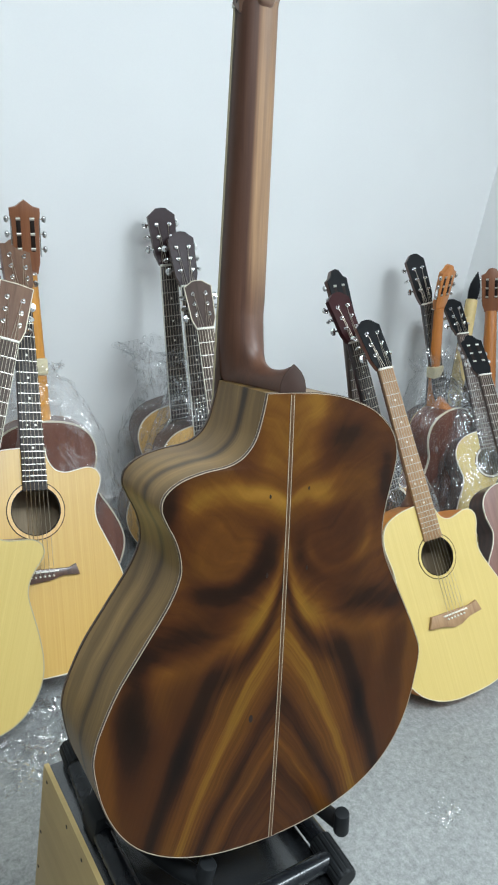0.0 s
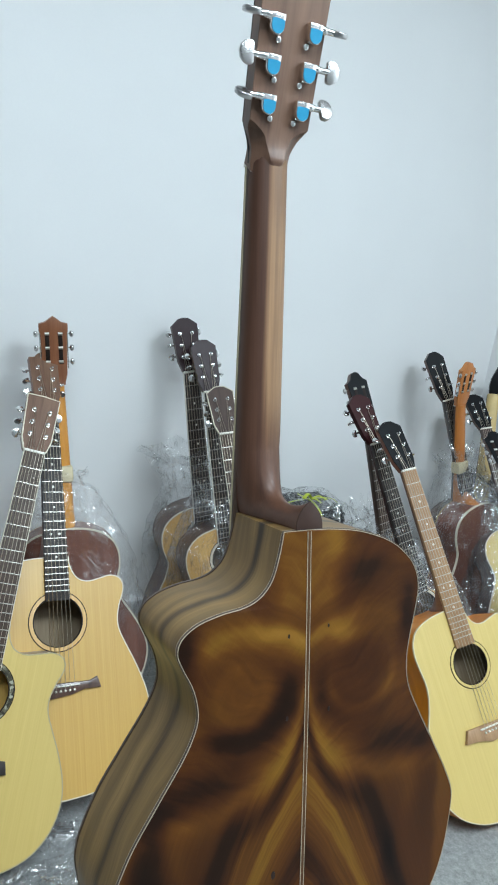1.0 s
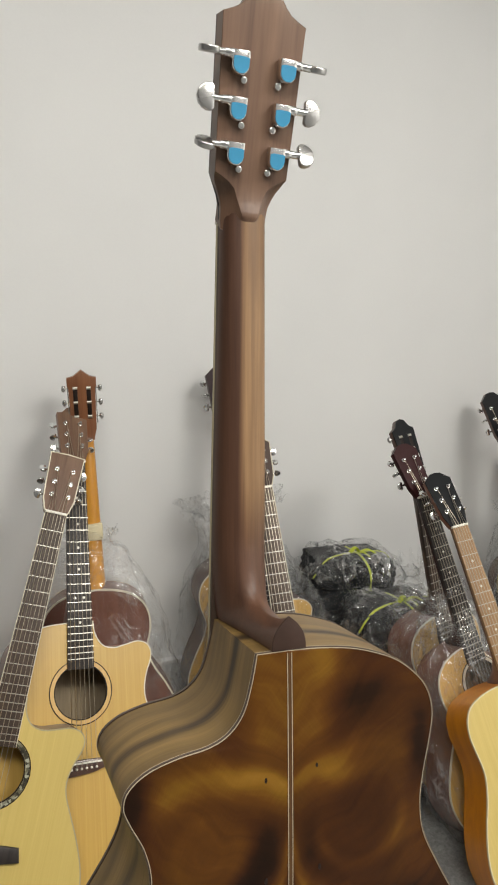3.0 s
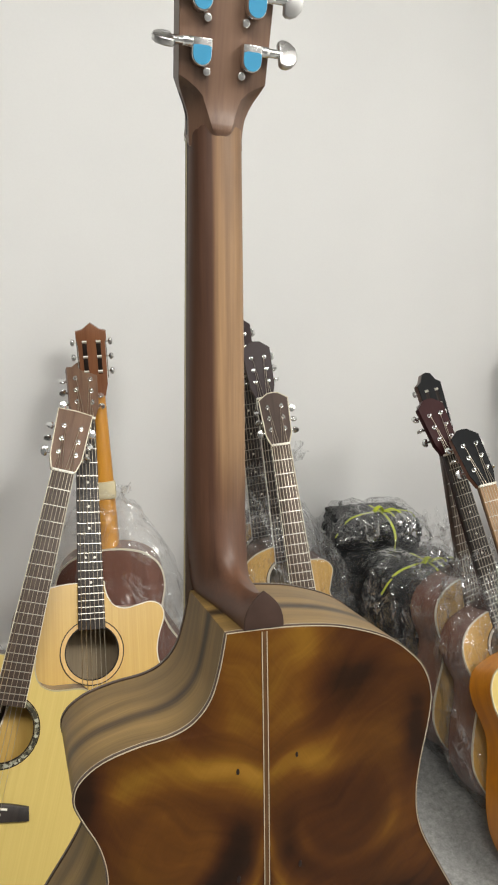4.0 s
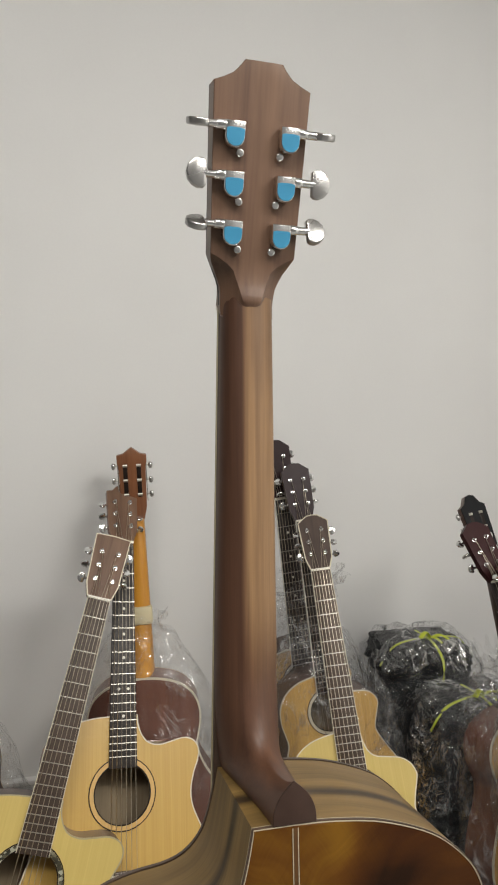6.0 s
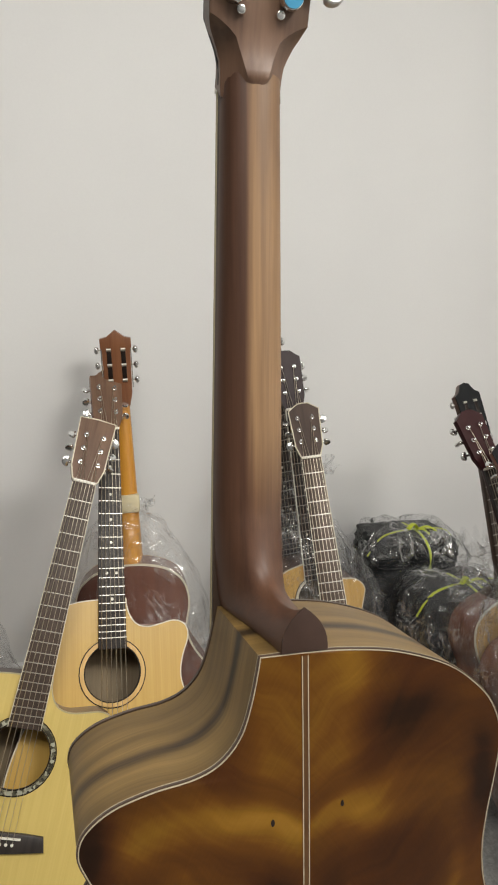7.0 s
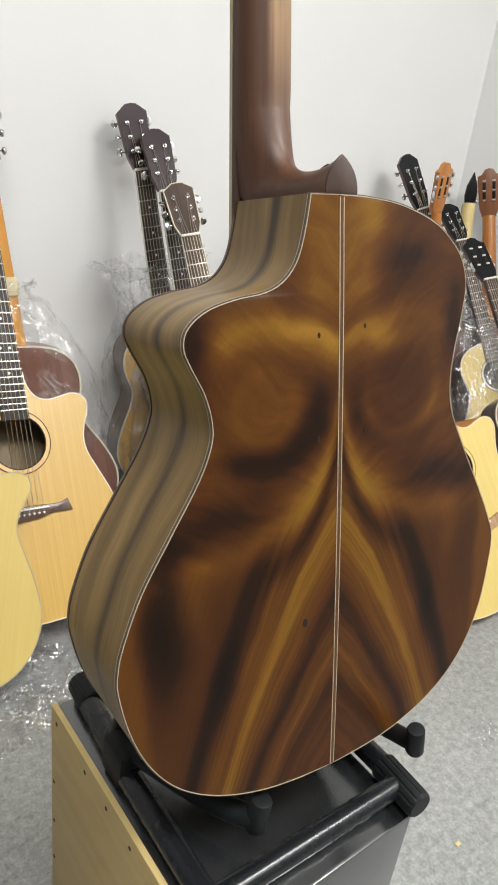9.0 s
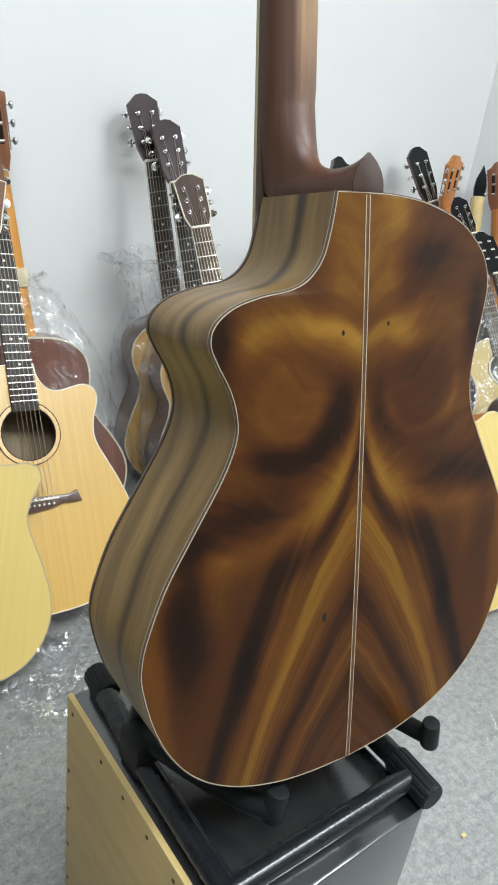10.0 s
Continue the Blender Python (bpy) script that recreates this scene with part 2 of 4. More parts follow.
def film_plastic(name, gloss=0.12, haze=0.03, scale=7.0, creased=9.0):
    """Thin crumpled clear film: mostly clear, with creases that shine and a faint milky haze."""
    n = Net(name)
    t = n.tree
    slant = n.add("ShaderNodeMapping")
    n.put(slant.inputs["Vector"], n.co)
    slant.inputs["Rotation"].default_value, slant.inputs["Scale"].default_value = (0.5, 0.8, 0.4), (1.9, 1.7, 0.75)
    crease = n.noise(slant.outputs[0], scale, 3, 0.5, 0.9)
    other = n.noise(n.scaled(n.co, (1.6, 1.6, 1.1)), scale * 1.7, 3, 0.55, 0.8)
    sharp = n.ramp(n.math("ABSOLUTE", n.math("SUBTRACT", crease, 0.5)), [(0.0, 1.0), (0.012, 0.55), (0.035, 0.08), (0.2, 0.0)])
    cross = n.ramp(n.math("ABSOLUTE", n.math("SUBTRACT", other, 0.5)), [(0.0, 0.9), (0.010, 0.4), (0.025, 0.05), (0.2, 0.0)])
    sharp = n.math("MULTIPLY", n.math("MAXIMUM", sharp, cross), n.smooth(n.noise(n.co, scale * 0.9, 2), 0.40, 0.60))
    clear = t.nodes.new("ShaderNodeBsdfTransparent")
    clear.inputs[0].default_value = (0.988, 0.990, 0.992, 1)
    shine = t.nodes.new("ShaderNodeBsdfGlossy")
    shine.inputs["Roughness"].default_value = 0.10
    milky = t.nodes.new("ShaderNodeBsdfDiffuse")
    milky.inputs[0].default_value = (0.85, 0.87, 0.88, 1)
    bump = t.nodes.new("ShaderNodeBump")
    bump.inputs["Strength"].default_value, bump.inputs["Distance"].default_value = 0.9, 0.03
    n.put(bump.inputs["Height"], n.math("ADD", crease, n.math("MULTIPLY", other, 0.6)))
    t.links.new(bump.outputs[0], shine.inputs["Normal"])
    a, b = t.nodes.new("ShaderNodeMixShader"), t.nodes.new("ShaderNodeMixShader")
    n.put(a.inputs[0], n.math("MULTIPLY", n.math("ADD", n.math("MULTIPLY", sharp, creased), 0.4), haze))
    t.links.new(clear.outputs[0], a.inputs[1])
    t.links.new(milky.outputs[0], a.inputs[2])
    n.put(b.inputs[0], n.math("MULTIPLY", n.math("ADD", n.math("MULTIPLY", sharp, creased * 0.29), 0.28), gloss))
    t.links.new(a.outputs[0], b.inputs[1])
    t.links.new(shine.outputs[0], b.inputs[2])
    t.links.new(b.outputs[0], n.out.inputs["Surface"])
    return n.mat


def glow(name, color, strength):
    n = Net(name)
    n.bsdf.inputs["Emission Color"].default_value = (*color, 1)
    n.bsdf.inputs["Emission Strength"].default_value = strength
    return n.finish((0.9, 0.9, 0.9), 0.4)


M = {
    "wall": painted_wall("white_wall_paint", 0.79),
    # whiter than the back wall: the stronger light there is put into its colour
    "side_wall": painted_wall("light_lifted_wall_paint", 0.90),
    # greys for unseen surfaces, chosen to hold back bounced light
    "dim_wall": varied("fill_cutting_grey", (0.17, 0.17, 0.17), 0.05, 6, 0.6),
    "ceiling": varied("greyed_ceiling_paint", (0.50, 0.50, 0.50), 0.03, 8, 0.7),
    "floor": speckled_floor(),
    "skirting": varied("skirting_paint", (0.62, 0.63, 0.63), 0.06, 20, 0.45),
    "diffuser": glow("lamp_diffuser", (1.0, 1.0, 1.0), 4.0),
    "steel": varied("painted_steel", (0.7, 0.7, 0.7), 0.04, 30, 0.4),
    "back": figured_back(),
    "side": figured_side(),
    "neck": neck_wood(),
    "head": grained("headstock_mahogany", (0.088, 0.042, 0.025), (0.195, 0.108, 0.064), (55, 55, 2.5), 0.45, 0.3, 0.3, 0.3),
    "heelcap": varied("dark_heel_cap", (0.045, 0.026, 0.020), 0.2, 60, 0.4, 0, 0, 0.3),
    "cream": varied("cream_binding", (0.70, 0.64, 0.50), 0.06, 60, 0.4),
    "oldcream": varied("yellowed_binding", (0.42, 0.36, 0.22), 0.08, 60, 0.45),
    "purfling": varied("white_purfling", (0.42, 0.36, 0.26), 0.05, 60, 0.4),
    "seamwood": varied("dark_seam_wood", (0.085, 0.042, 0.017), 0.2, 60, 0.4),
    "darkline": varied("black_purfling_slot_shade", (0.018, 0.012, 0.010), 0.2, 60, 0.4),
    "darkband": grained("dark_edge_binding", (0.035, 0.022, 0.015), (0.085, 0.052, 0.034), (40, 40, 6), 0.42, 0.3),
    "chrome": varied("chrome", (0.80, 0.80, 0.79), 0.04, 60, 0.16, 1.0),
    "pearl": varied("satin_nickel", (0.56, 0.55, 0.54), 0.08, 60, 0.28, 1.0),
    "blue": varied("blue_protective_film", (0.045, 0.27, 0.46), 0.10, 80, 0.35),
    "spruce": grained("natural_spruce_top", (0.51, 0.300, 0.060), (0.60, 0.385, 0.092), (220, 20, 1.2), 0.36, 0.25, 0.2, 0.45, 0.02),
    "pale": grained("pale_spruce_top", (0.57, 0.420, 0.122), (0.64, 0.490, 0.162), (220, 20, 1.2), 0.38, 0.2, 0.22, 0.45, 0.02),
    "amber": grained("amber_spruce_top", (0.58, 0.34, 0.095), (0.71, 0.45, 0.15), (150, 20, 1.6), 0.33, 0.4, 0.15, 0.3, 0.02),
    "rosewood": grained("rosewood_board", (0.032, 0.020, 0.014), (0.090, 0.057, 0.040), (60, 60, 4), 0.5),
    "ebony": grained("ebony_board", (0.014, 0.011, 0.010), (0.045, 0.034, 0.030), (60, 60, 4), 0.45),
    "tan_board": grained("tan_maple_board", (0.26, 0.145, 0.070), (0.42, 0.26, 0.13), (60, 60, 4), 0.45),
    "mahogany": grained("red_brown_mahogany", (0.125, 0.043, 0.027), (0.205, 0.082, 0.050), (60, 60, 3), 0.32, 0.45, 0.12),
    "darkbrown": grained("dark_brown_rosewood", (0.045, 0.022, 0.016), (0.11, 0.055, 0.036), (60, 60, 3), 0.34, 0.4, 0.15),
    "orange": grained("orange_lacquered_wood", (0.36, 0.12, 0.020), (0.52, 0.20, 0.040), (50, 50, 2.5), 0.28, 0.5, 0.12),
    "honey": grained("honey_side_wood", (0.50, 0.160, 0.002), (0.66, 0.240, 0.004), (50, 50, 2.5), 0.34, 0.25, 0.15),
    "goldneck": grained("golden_lacquered_neck", (0.52, 0.215, 0.022), (0.68, 0.32, 0.042), (50, 50, 2.5), 0.3, 0.4, 0.15),
    "purple": varied("plum_headstock_veneer", (0.026, 0.012, 0.014), 0.15, 40, 0.45, 0, 0, 0.05),
    "mosaic": mosaic(),
    "greybrown": grained("grey_brown_headstock", (0.055, 0.036, 0.030), (0.105, 0.070, 0.056), (60, 60, 3), 0.45, 0.15),
    "rosyhead": grained("rosewood_headstock", (0.105, 0.052, 0.030), (0.20, 0.112, 0.068), (60, 60, 3), 0.4, 0.3),
    "headbrown": grained("brown_slotted_head", (0.16, 0.055, 0.022), (0.25, 0.10, 0.042), (60, 60, 3), 0.36, 0.2),
    "redhead": varied("dark_red_headstock", (0.034, 0.007, 0.008), 0.15, 40, 0.42, 0, 0, 0.06),
    "black": varied("black_lacquer", (0.006, 0.0065, 0.008), 0.2, 40, 0.45, 0, 0, 0.05),
    "bone": varied("bone_white", (0.80, 0.77, 0.68), 0.05, 80, 0.4),
    "string": varied("bronze_string", (0.55, 0.48, 0.38), 0.08, 80, 0.35, 1.0),
    "fret": varied("nickel_fret", (0.55, 0.53, 0.47), 0.05, 80, 0.38, 1.0),
    "cavity": grained("raw_inside_wood", (0.20, 0.145, 0.085), (0.32, 0.25, 0.16), (60, 60, 3), 0.7),
    "tape": varied("masking_tape", (0.66, 0.58, 0.38), 0.06, 60, 0.7),
    "rubber": varied("black_rubber", (0.011, 0.012, 0.013), 0.15, 60, 0.5),
    "tube": varied("black_powder_coat", (0.009, 0.010, 0.012), 0.15, 80, 0.27, 0, 0, 0.5),
    "boxblack": varied("black_laminate", (0.014, 0.015, 0.016), 0.12, 60, 0.20, 0, 0.02, 1.0),
    "ply": grained("yellow_birch_plywood", (0.36, 0.252, 0.092), (0.45, 0.325, 0.130), (3, 3, 40), 0.5, 0.15, 0.3),
    "plyedge": varied("sanded_plywood_edge", (0.62, 0.47, 0.20), 0.08, 80, 0.5),
    "screw": varied("dark_screw", (0.05, 0.035, 0.02), 0.15, 90, 0.4, 0.6),
    "bagcloth": varied("black_nylon", (0.011, 0.012, 0.014), 0.25, 60, 0.5, 0, 0.1),
    "bagprint": varied("grey_print", (0.45, 0.46, 0.47), 0.08, 60, 0.6),
    "lime": varied("lime_ribbon", (0.52, 0.60, 0.03), 0.12, 60, 0.45),
    "film": film_plastic("clear_plastic_film", 0.20, 0.040, 7.0, 3.0),
    "wrapfilm": film_plastic("shiny_plastic_wrap", 0.30, 0.035, 12.0),
    "thinfilm": film_plastic("wrinkled_plastic_film", 0.26, 0.040, 9.0, 5.0),
}
M["boxblack"].node_tree.nodes["Principled BSDF"].inputs["Coat IOR"].default_value = 1.9   # high-gloss laminate


# ---- mesh helpers ----
def smooth_shade(me, angle=40):
    me.shade_smooth() if angle else None
    if angle and angle < 180:
        me.set_sharp_from_angle(angle=radians(angle))


def part(name, bm, material, parent=None, label="", m=None, angle=40, category="", group="", kind=""):
    """Links a bmesh as one mesh object."""
    bmesh.ops.recalc_face_normals(bm, faces=bm.faces)
    me = bpy.data.meshes.new(name)
    bm.to_mesh(me)
    bm.free()
    me.materials.append(M[material])
    smooth_shade(me, angle)
    ob = new(name, me)
    if parent:
        ob.parent = parent
    if m is not None:
        ob.matrix_basis = m
    return tagged(ob, label, category, group, kind)


def twin(name, ob, parent, m):
    """Another object on the same mesh."""
    o = new(name, ob.data)
    o.parent = parent
    o.matrix_basis = m
    return o


def thing(name, label, category, m, group=""):
    e = new(name)
    e.empty_display_size = 0.05
    e.matrix_basis = m
    return tagged(e, label, category, group)


def bm_box(x0, x1, y0, y1, z0, z1, bevel=0.0, seg=2):
    bm = bmesh.new()
    bmesh.ops.create_cube(bm, size=1, matrix=Matrix.Translation(((x0 + x1) / 2, (y0 + y1) / 2, (z0 + z1) / 2)) @ Matrix.Diagonal((x1 - x0, y1 - y0, z1 - z0, 1)))
    if bevel:
        bmesh.ops.bevel(bm, geom=list(bm.edges), offset=bevel, segments=seg, affect="EDGES", profile=0.5)
    return bm


def bm_cyl(r0, r1, a, b, seg=16, bevel=0.0, sx=1.0):
    """A round bar from a to b."""
    a, b = Vector(a), Vector(b)
    bm = bmesh.new()
    d = b - a
    m = Matrix.Translation((a + b) / 2) @ d.to_track_quat("Z", "Y").to_matrix().to_4x4() @ Matrix.Diagonal((sx, 1, 1, 1))
    bmesh.ops.create_cone(bm, cap_ends=True, segments=seg, radius1=r0, radius2=r1, depth=d.length, matrix=m)
    if bevel:
        rims = [e for e in bm.edges if any(len(f.verts) > 4 for f in e.link_faces)]
        bmesh.ops.bevel(bm, geom=rims, offset=bevel, segments=2, affect="EDGES", profile=0.5)
    return bm


def loft(rings, closed=True, caps=True):
    """Faces between rings of equally many points."""
    bm = bmesh.new()
    vs = [[bm.verts.new(p) for p in r] for r in rings]
    n = len(rings[0])
    for a, b in zip(vs, vs[1:]):
        for i in range(n if closed else n - 1):
            j = (i + 1) % n
            bm.faces.new((a[i], a[j], b[j], b[i]))
    if caps and closed:
        bm.faces.new(vs[0])
        bm.faces.new(vs[-1])
    return bm


def bm_merge(*bms):
    out = bms[0]
    for b in bms[1:]:
        me = bpy.data.meshes.new("joined")
        b.to_mesh(me)
        b.free()
        out.from_mesh(me)
        bpy.data.meshes.remove(me)
    return out


def tube(points, r, seg=10, ends=True, flat=1.0):
    """A bar of round section through points."""
    pts = [Vector(p) for p in points]
    rings = []
    for i, p in enumerate(pts):
        d = (pts[min(i + 1, len(pts) - 1)] - pts[max(i - 1, 0)]).normalized()
        side = d.cross((0.02, 0.05, 1)).normalized()
        up = side.cross(d)
        rr = r[i] if isinstance(r, (list, tuple)) else r
        rings.append([p + side * math.cos(2 * math.pi * k / seg) * rr + up * math.sin(2 * math.pi * k / seg) * rr * flat for k in range(seg)])
    return loft(rings, True, ends)


def spline(pts, n=4):
    """Points on a smooth curve through pts."""
    P = [Vector(p) for p in pts]
    out = []
    for i in range(len(P) - 1):
        a, b, c, d = P[max(i - 1, 0)], P[i], P[i + 1], P[min(i + 2, len(P) - 1)]
        for k in range(n):
            t = k / n
            out.append(0.5 * ((2 * b) + (c - a) * t + (2 * a - 5 * b + 4 * c - d) * t * t + (3 * b - a - 3 * c + d) * t ** 3))
    return out + [P[-1]]


def prism(outline, y0, y1, bevel=0.0):
    """A plate whose outline lies in x and z."""
    bm = bmesh.new()
    f = bm.faces.new([bm.verts.new((x, y0, z)) for x, z in outline])
    e = bmesh.ops.extrude_face_region(bm, geom=[f])
    bmesh.ops.translate(bm, vec=(0, y1 - y0, 0), verts=[v for v in e["geom"] if isinstance(v, bmesh.types.BMVert)])
    if bevel:
        rims = [e for e in bm.edges if abs(e.verts[0].co.y - e.verts[1].co.y) < 1e-6]
        bmesh.ops.bevel(bm, geom=rims, offset=bevel, segments=2, affect="EDGES", profile=0.5)
    return bm


def crumple(bm, size, amount, seed=0.0, only=None):
    for v in bm.verts:
        q = v.co / size + Vector((seed, seed * 0.7, -seed))
        v.co += Vector((noise.noise(q), noise.noise(q + Vector((31, 0, 0))), noise.noise(q + Vector((0, 57, 0))))) * amount
    return bm


# ---- the room ----
def room_slab(name, label, x0, x1, y0, y1, z0, z1, mat):
    return part(name, bm_box(x0, x1, y0, y1, z0, z1), mat, None, label, ROOM, 0, kind="structure")


room_slab("floor", "speckled light grey vinyl floor", -3.2, CORNER + 0.2, -4.2, 0.2, -0.12, 0.0, "floor")
room_slab("wall_back", "plain white painted wall behind the guitars", -3.2, CORNER, 0.0, 0.15, 0.0, CEILING, "wall")
room_slab("wall_side", "plain white painted side wall", CORNER, CORNER + 0.15, -4.2, 0.15, 0.0, CEILING, "side_wall")
# added walls and ceiling out of view, greyed to lower fill and reflections
room_slab("unseen_wall_near", "unseen wall, dark grey to cut fill light", -3.2, CORNER + 0.15, -4.2, -4.05, 0.0, CEILING, "dim_wall")
room_slab("unseen_wall_far", "unseen wall, dark grey to cut fill light", -3.35, -3.2, -4.2, 0.15, 0.0, CEILING, "dim_wall")
room_slab("ceiling", "unseen ceiling, greyed to cut fill light", -3.35, CORNER + 0.15, -4.2, 0.15, CEILING, CEILING + 0.12, "ceiling")
room_slab("baseboard", "grey skirting board along the wall", -3.2, CORNER - 0.003, -0.016, 0.0, 0.0, 0.124, "skirting")
part("trim", bm_box(-3.2, CORNER - 0.003, -0.022, 0.0, 0.124, 0.138, 0.004), "wall", None, "white cap strip on the skirting board", ROOM, 40, kind="structure")


def ceiling_lamp(x, y, length, width, watts):
    lamp = thing("ceiling_light", "flat white ceiling light panel", "ceiling light", ROOM @ pose(x, y, CEILING), "ceiling lights")
    part("frame", bm_box(-length / 2, length / 2, -width / 2, width / 2, -0.05, 0.0, 0.006), "steel", lamp)
    part("diffuser", bm_box(-length / 2 + 0.02, length / 2 - 0.02, -width / 2 + 0.02, width / 2 - 0.02, -0.056, -0.049), "diffuser", lamp)
    light = bpy.data.lights.new("panel_light", "AREA")
    light.shape, light.size, light.size_y, light.energy, light.color = "RECTANGLE", length, width, watts, (1.0, 1.0, 1.0)
    new("panel_light", light).matrix_basis = ROOM @ pose(x, y, CEILING - 0.062)


for spec in LAMPS:
    ceiling_lamp(*spec)

# ---- guitars ----
ROUND_HALF = [(0, 0), (50, 3), (97, 18), (139, 48), (169, 92), (184, 146), (178, 192), (154, 246), (128, 291), (115, 330), (118, 354), (125, 386),
              (124, 422), (110, 454), (80, 478), (40, 490), (0, 494)]
CUT_HALF = [(128, 291), (110, 327), (112, 352), (121, 382), (124, 398), (116, 417), (98, 430), (74, 434.5), (50, 439), (37, 450), (29, 470), (26, 494)]


# a squarer body with broad shoulders
BROAD_HALF = [(0, 0), (55, 3), (104, 17), (146, 46), (173, 90), (184, 143), (179, 190), (163, 240), (144, 285), (133, 322), (131, 350), (135, 385),
              (137, 415), (130, 448), (108, 474), (60, 490), (0, 494)]
BROAD_CUT = [(144, 285), (129, 322), (126, 350), (132, 380), (141, 405), (143, 425), (134, 441), (115, 447), (92, 442), (68, 437), (48, 442), (36, 456), (29, 475), (27, 494)]


def body_outline(length, half, cut, n=3, broad=False):
    """The body's outline, counter-clockwise from the tail, x to the cutaway side."""
    kx, kz = half / 0.184, length / 0.494
    whole, horn = (BROAD_HALF, BROAD_CUT) if broad else (ROUND_HALF, CUT_HALF)
    right = spline([(x, z, 0) for x, z in whole], n)
    if cut:
        low = spline([(x, z, 0) for x, z in whole[:8] + horn], n)
        left = low + [Vector((0, 494, 0))]
    else:
        left = right
    pts = [(p.x * kx, p.y * kz) for p in left[:-1]] + [(-p.x * kx, p.y * kz) for p in reversed(right)]
    return [(x / 1000, z / 1000) for x, z in pts][:-1]


def inset(outline, d):
    """The outline moved inwards by d."""
    n, out = len(outline), []
    for i in range(n):
        a, b, c = Vector(outline[i - 1]), Vector(outline[i]), Vector(outline[(i + 1) % n])
        t = ((b - a).normalized() + (c - b).normalized())
        t = t.normalized() if t.length > 1e-6 else (c - b).normalized()
        out.append((b.x - t.y * d, b.y + t.x * d))
    return out


def ring_plate(outer, inner, y0, y1):
    """A flat ring between two outlines, with thickness."""
    return loft([[(x, y0, z) for x, z in outer], [(x, y1, z) for x, z in outer], [(x, y1, z) for x, z in inner], [(x, y0, z) for x, z in inner],
                 [(x, y0, z) for x, z in outer]], True, False)


def arched_plate(outline, y, rise, rings=6):
    """A plate that rises from its rim to its middle line, along y."""
    bm = bmesh.new()
    loops = []
    for k in range(rings + 1):
        s = 1 - k / rings
        loops.append([bm.verts.new((x * s, y + rise * (1 - s * s) * math.sin(math.pi * min(max(z / 0.494, 0.02), 0.98)) ** 0.6, z)) for x, z in outline])
    n = len(outline)
    for a, b in zip(loops, loops[1:]):
        for i in range(n):
            j = (i + 1) % n
            bm.faces.new((a[i], a[j], b[j], b[i]))
    bmesh.ops.remove_doubles(bm, verts=bm.verts, dist=1e-5)
    return bm


def holed_plate(outline, y, cx, cz, r, seg=28):
    """A flat plate with a round hole."""
    bm = bmesh.new()
    loops = []
    for pts in (outline, [(cx + r * math.cos(2 * math.pi * k / seg), cz + r * math.sin(2 * math.pi * k / seg)) for k in range(seg)]):
        vs = [bm.verts.new((x, y, z)) for x, z in pts]
        loops += [bm.edges.new((vs[i], vs[(i + 1) % len(vs)])) for i in range(len(vs))]
    bmesh.ops.triangle_fill(bm, use_beauty=True, edges=loops)
    return bm


def circle(cx, cz, r, seg=32):
    return [(cx + r * math.cos(2 * math.pi * k / seg), cz + r * math.sin(2 * math.pi * k / seg)) for k in range(seg)]


HEADS = {   # half outlines from the nut up, in millimetres
    "crown": [(22, 0), (24, 6), (33, 36), (36, 158), (23, 160), (14, 172), (0, 182)],
    "plain": [(23, 0), (26, 6), (33, 36), (37, 168), (0, 171)],
    "angled": [(22, 0), (24, 6), (32, 34), (37, 149), (14, 170), (0, 172)],
    "slot": [(24, 0), (25, 8), (32, 30), (38, 156), (24, 164), (13, 182), (0, 186)],
    "ogee": [(24, 0), (25, 8), (30, 30), (32, 138), (35, 144), (35, 164), (20, 168), (9, 177), (0, 184)],
    "point": [(16, 0), (17, 6), (20, 30), (17, 60), (0, 105)],
}


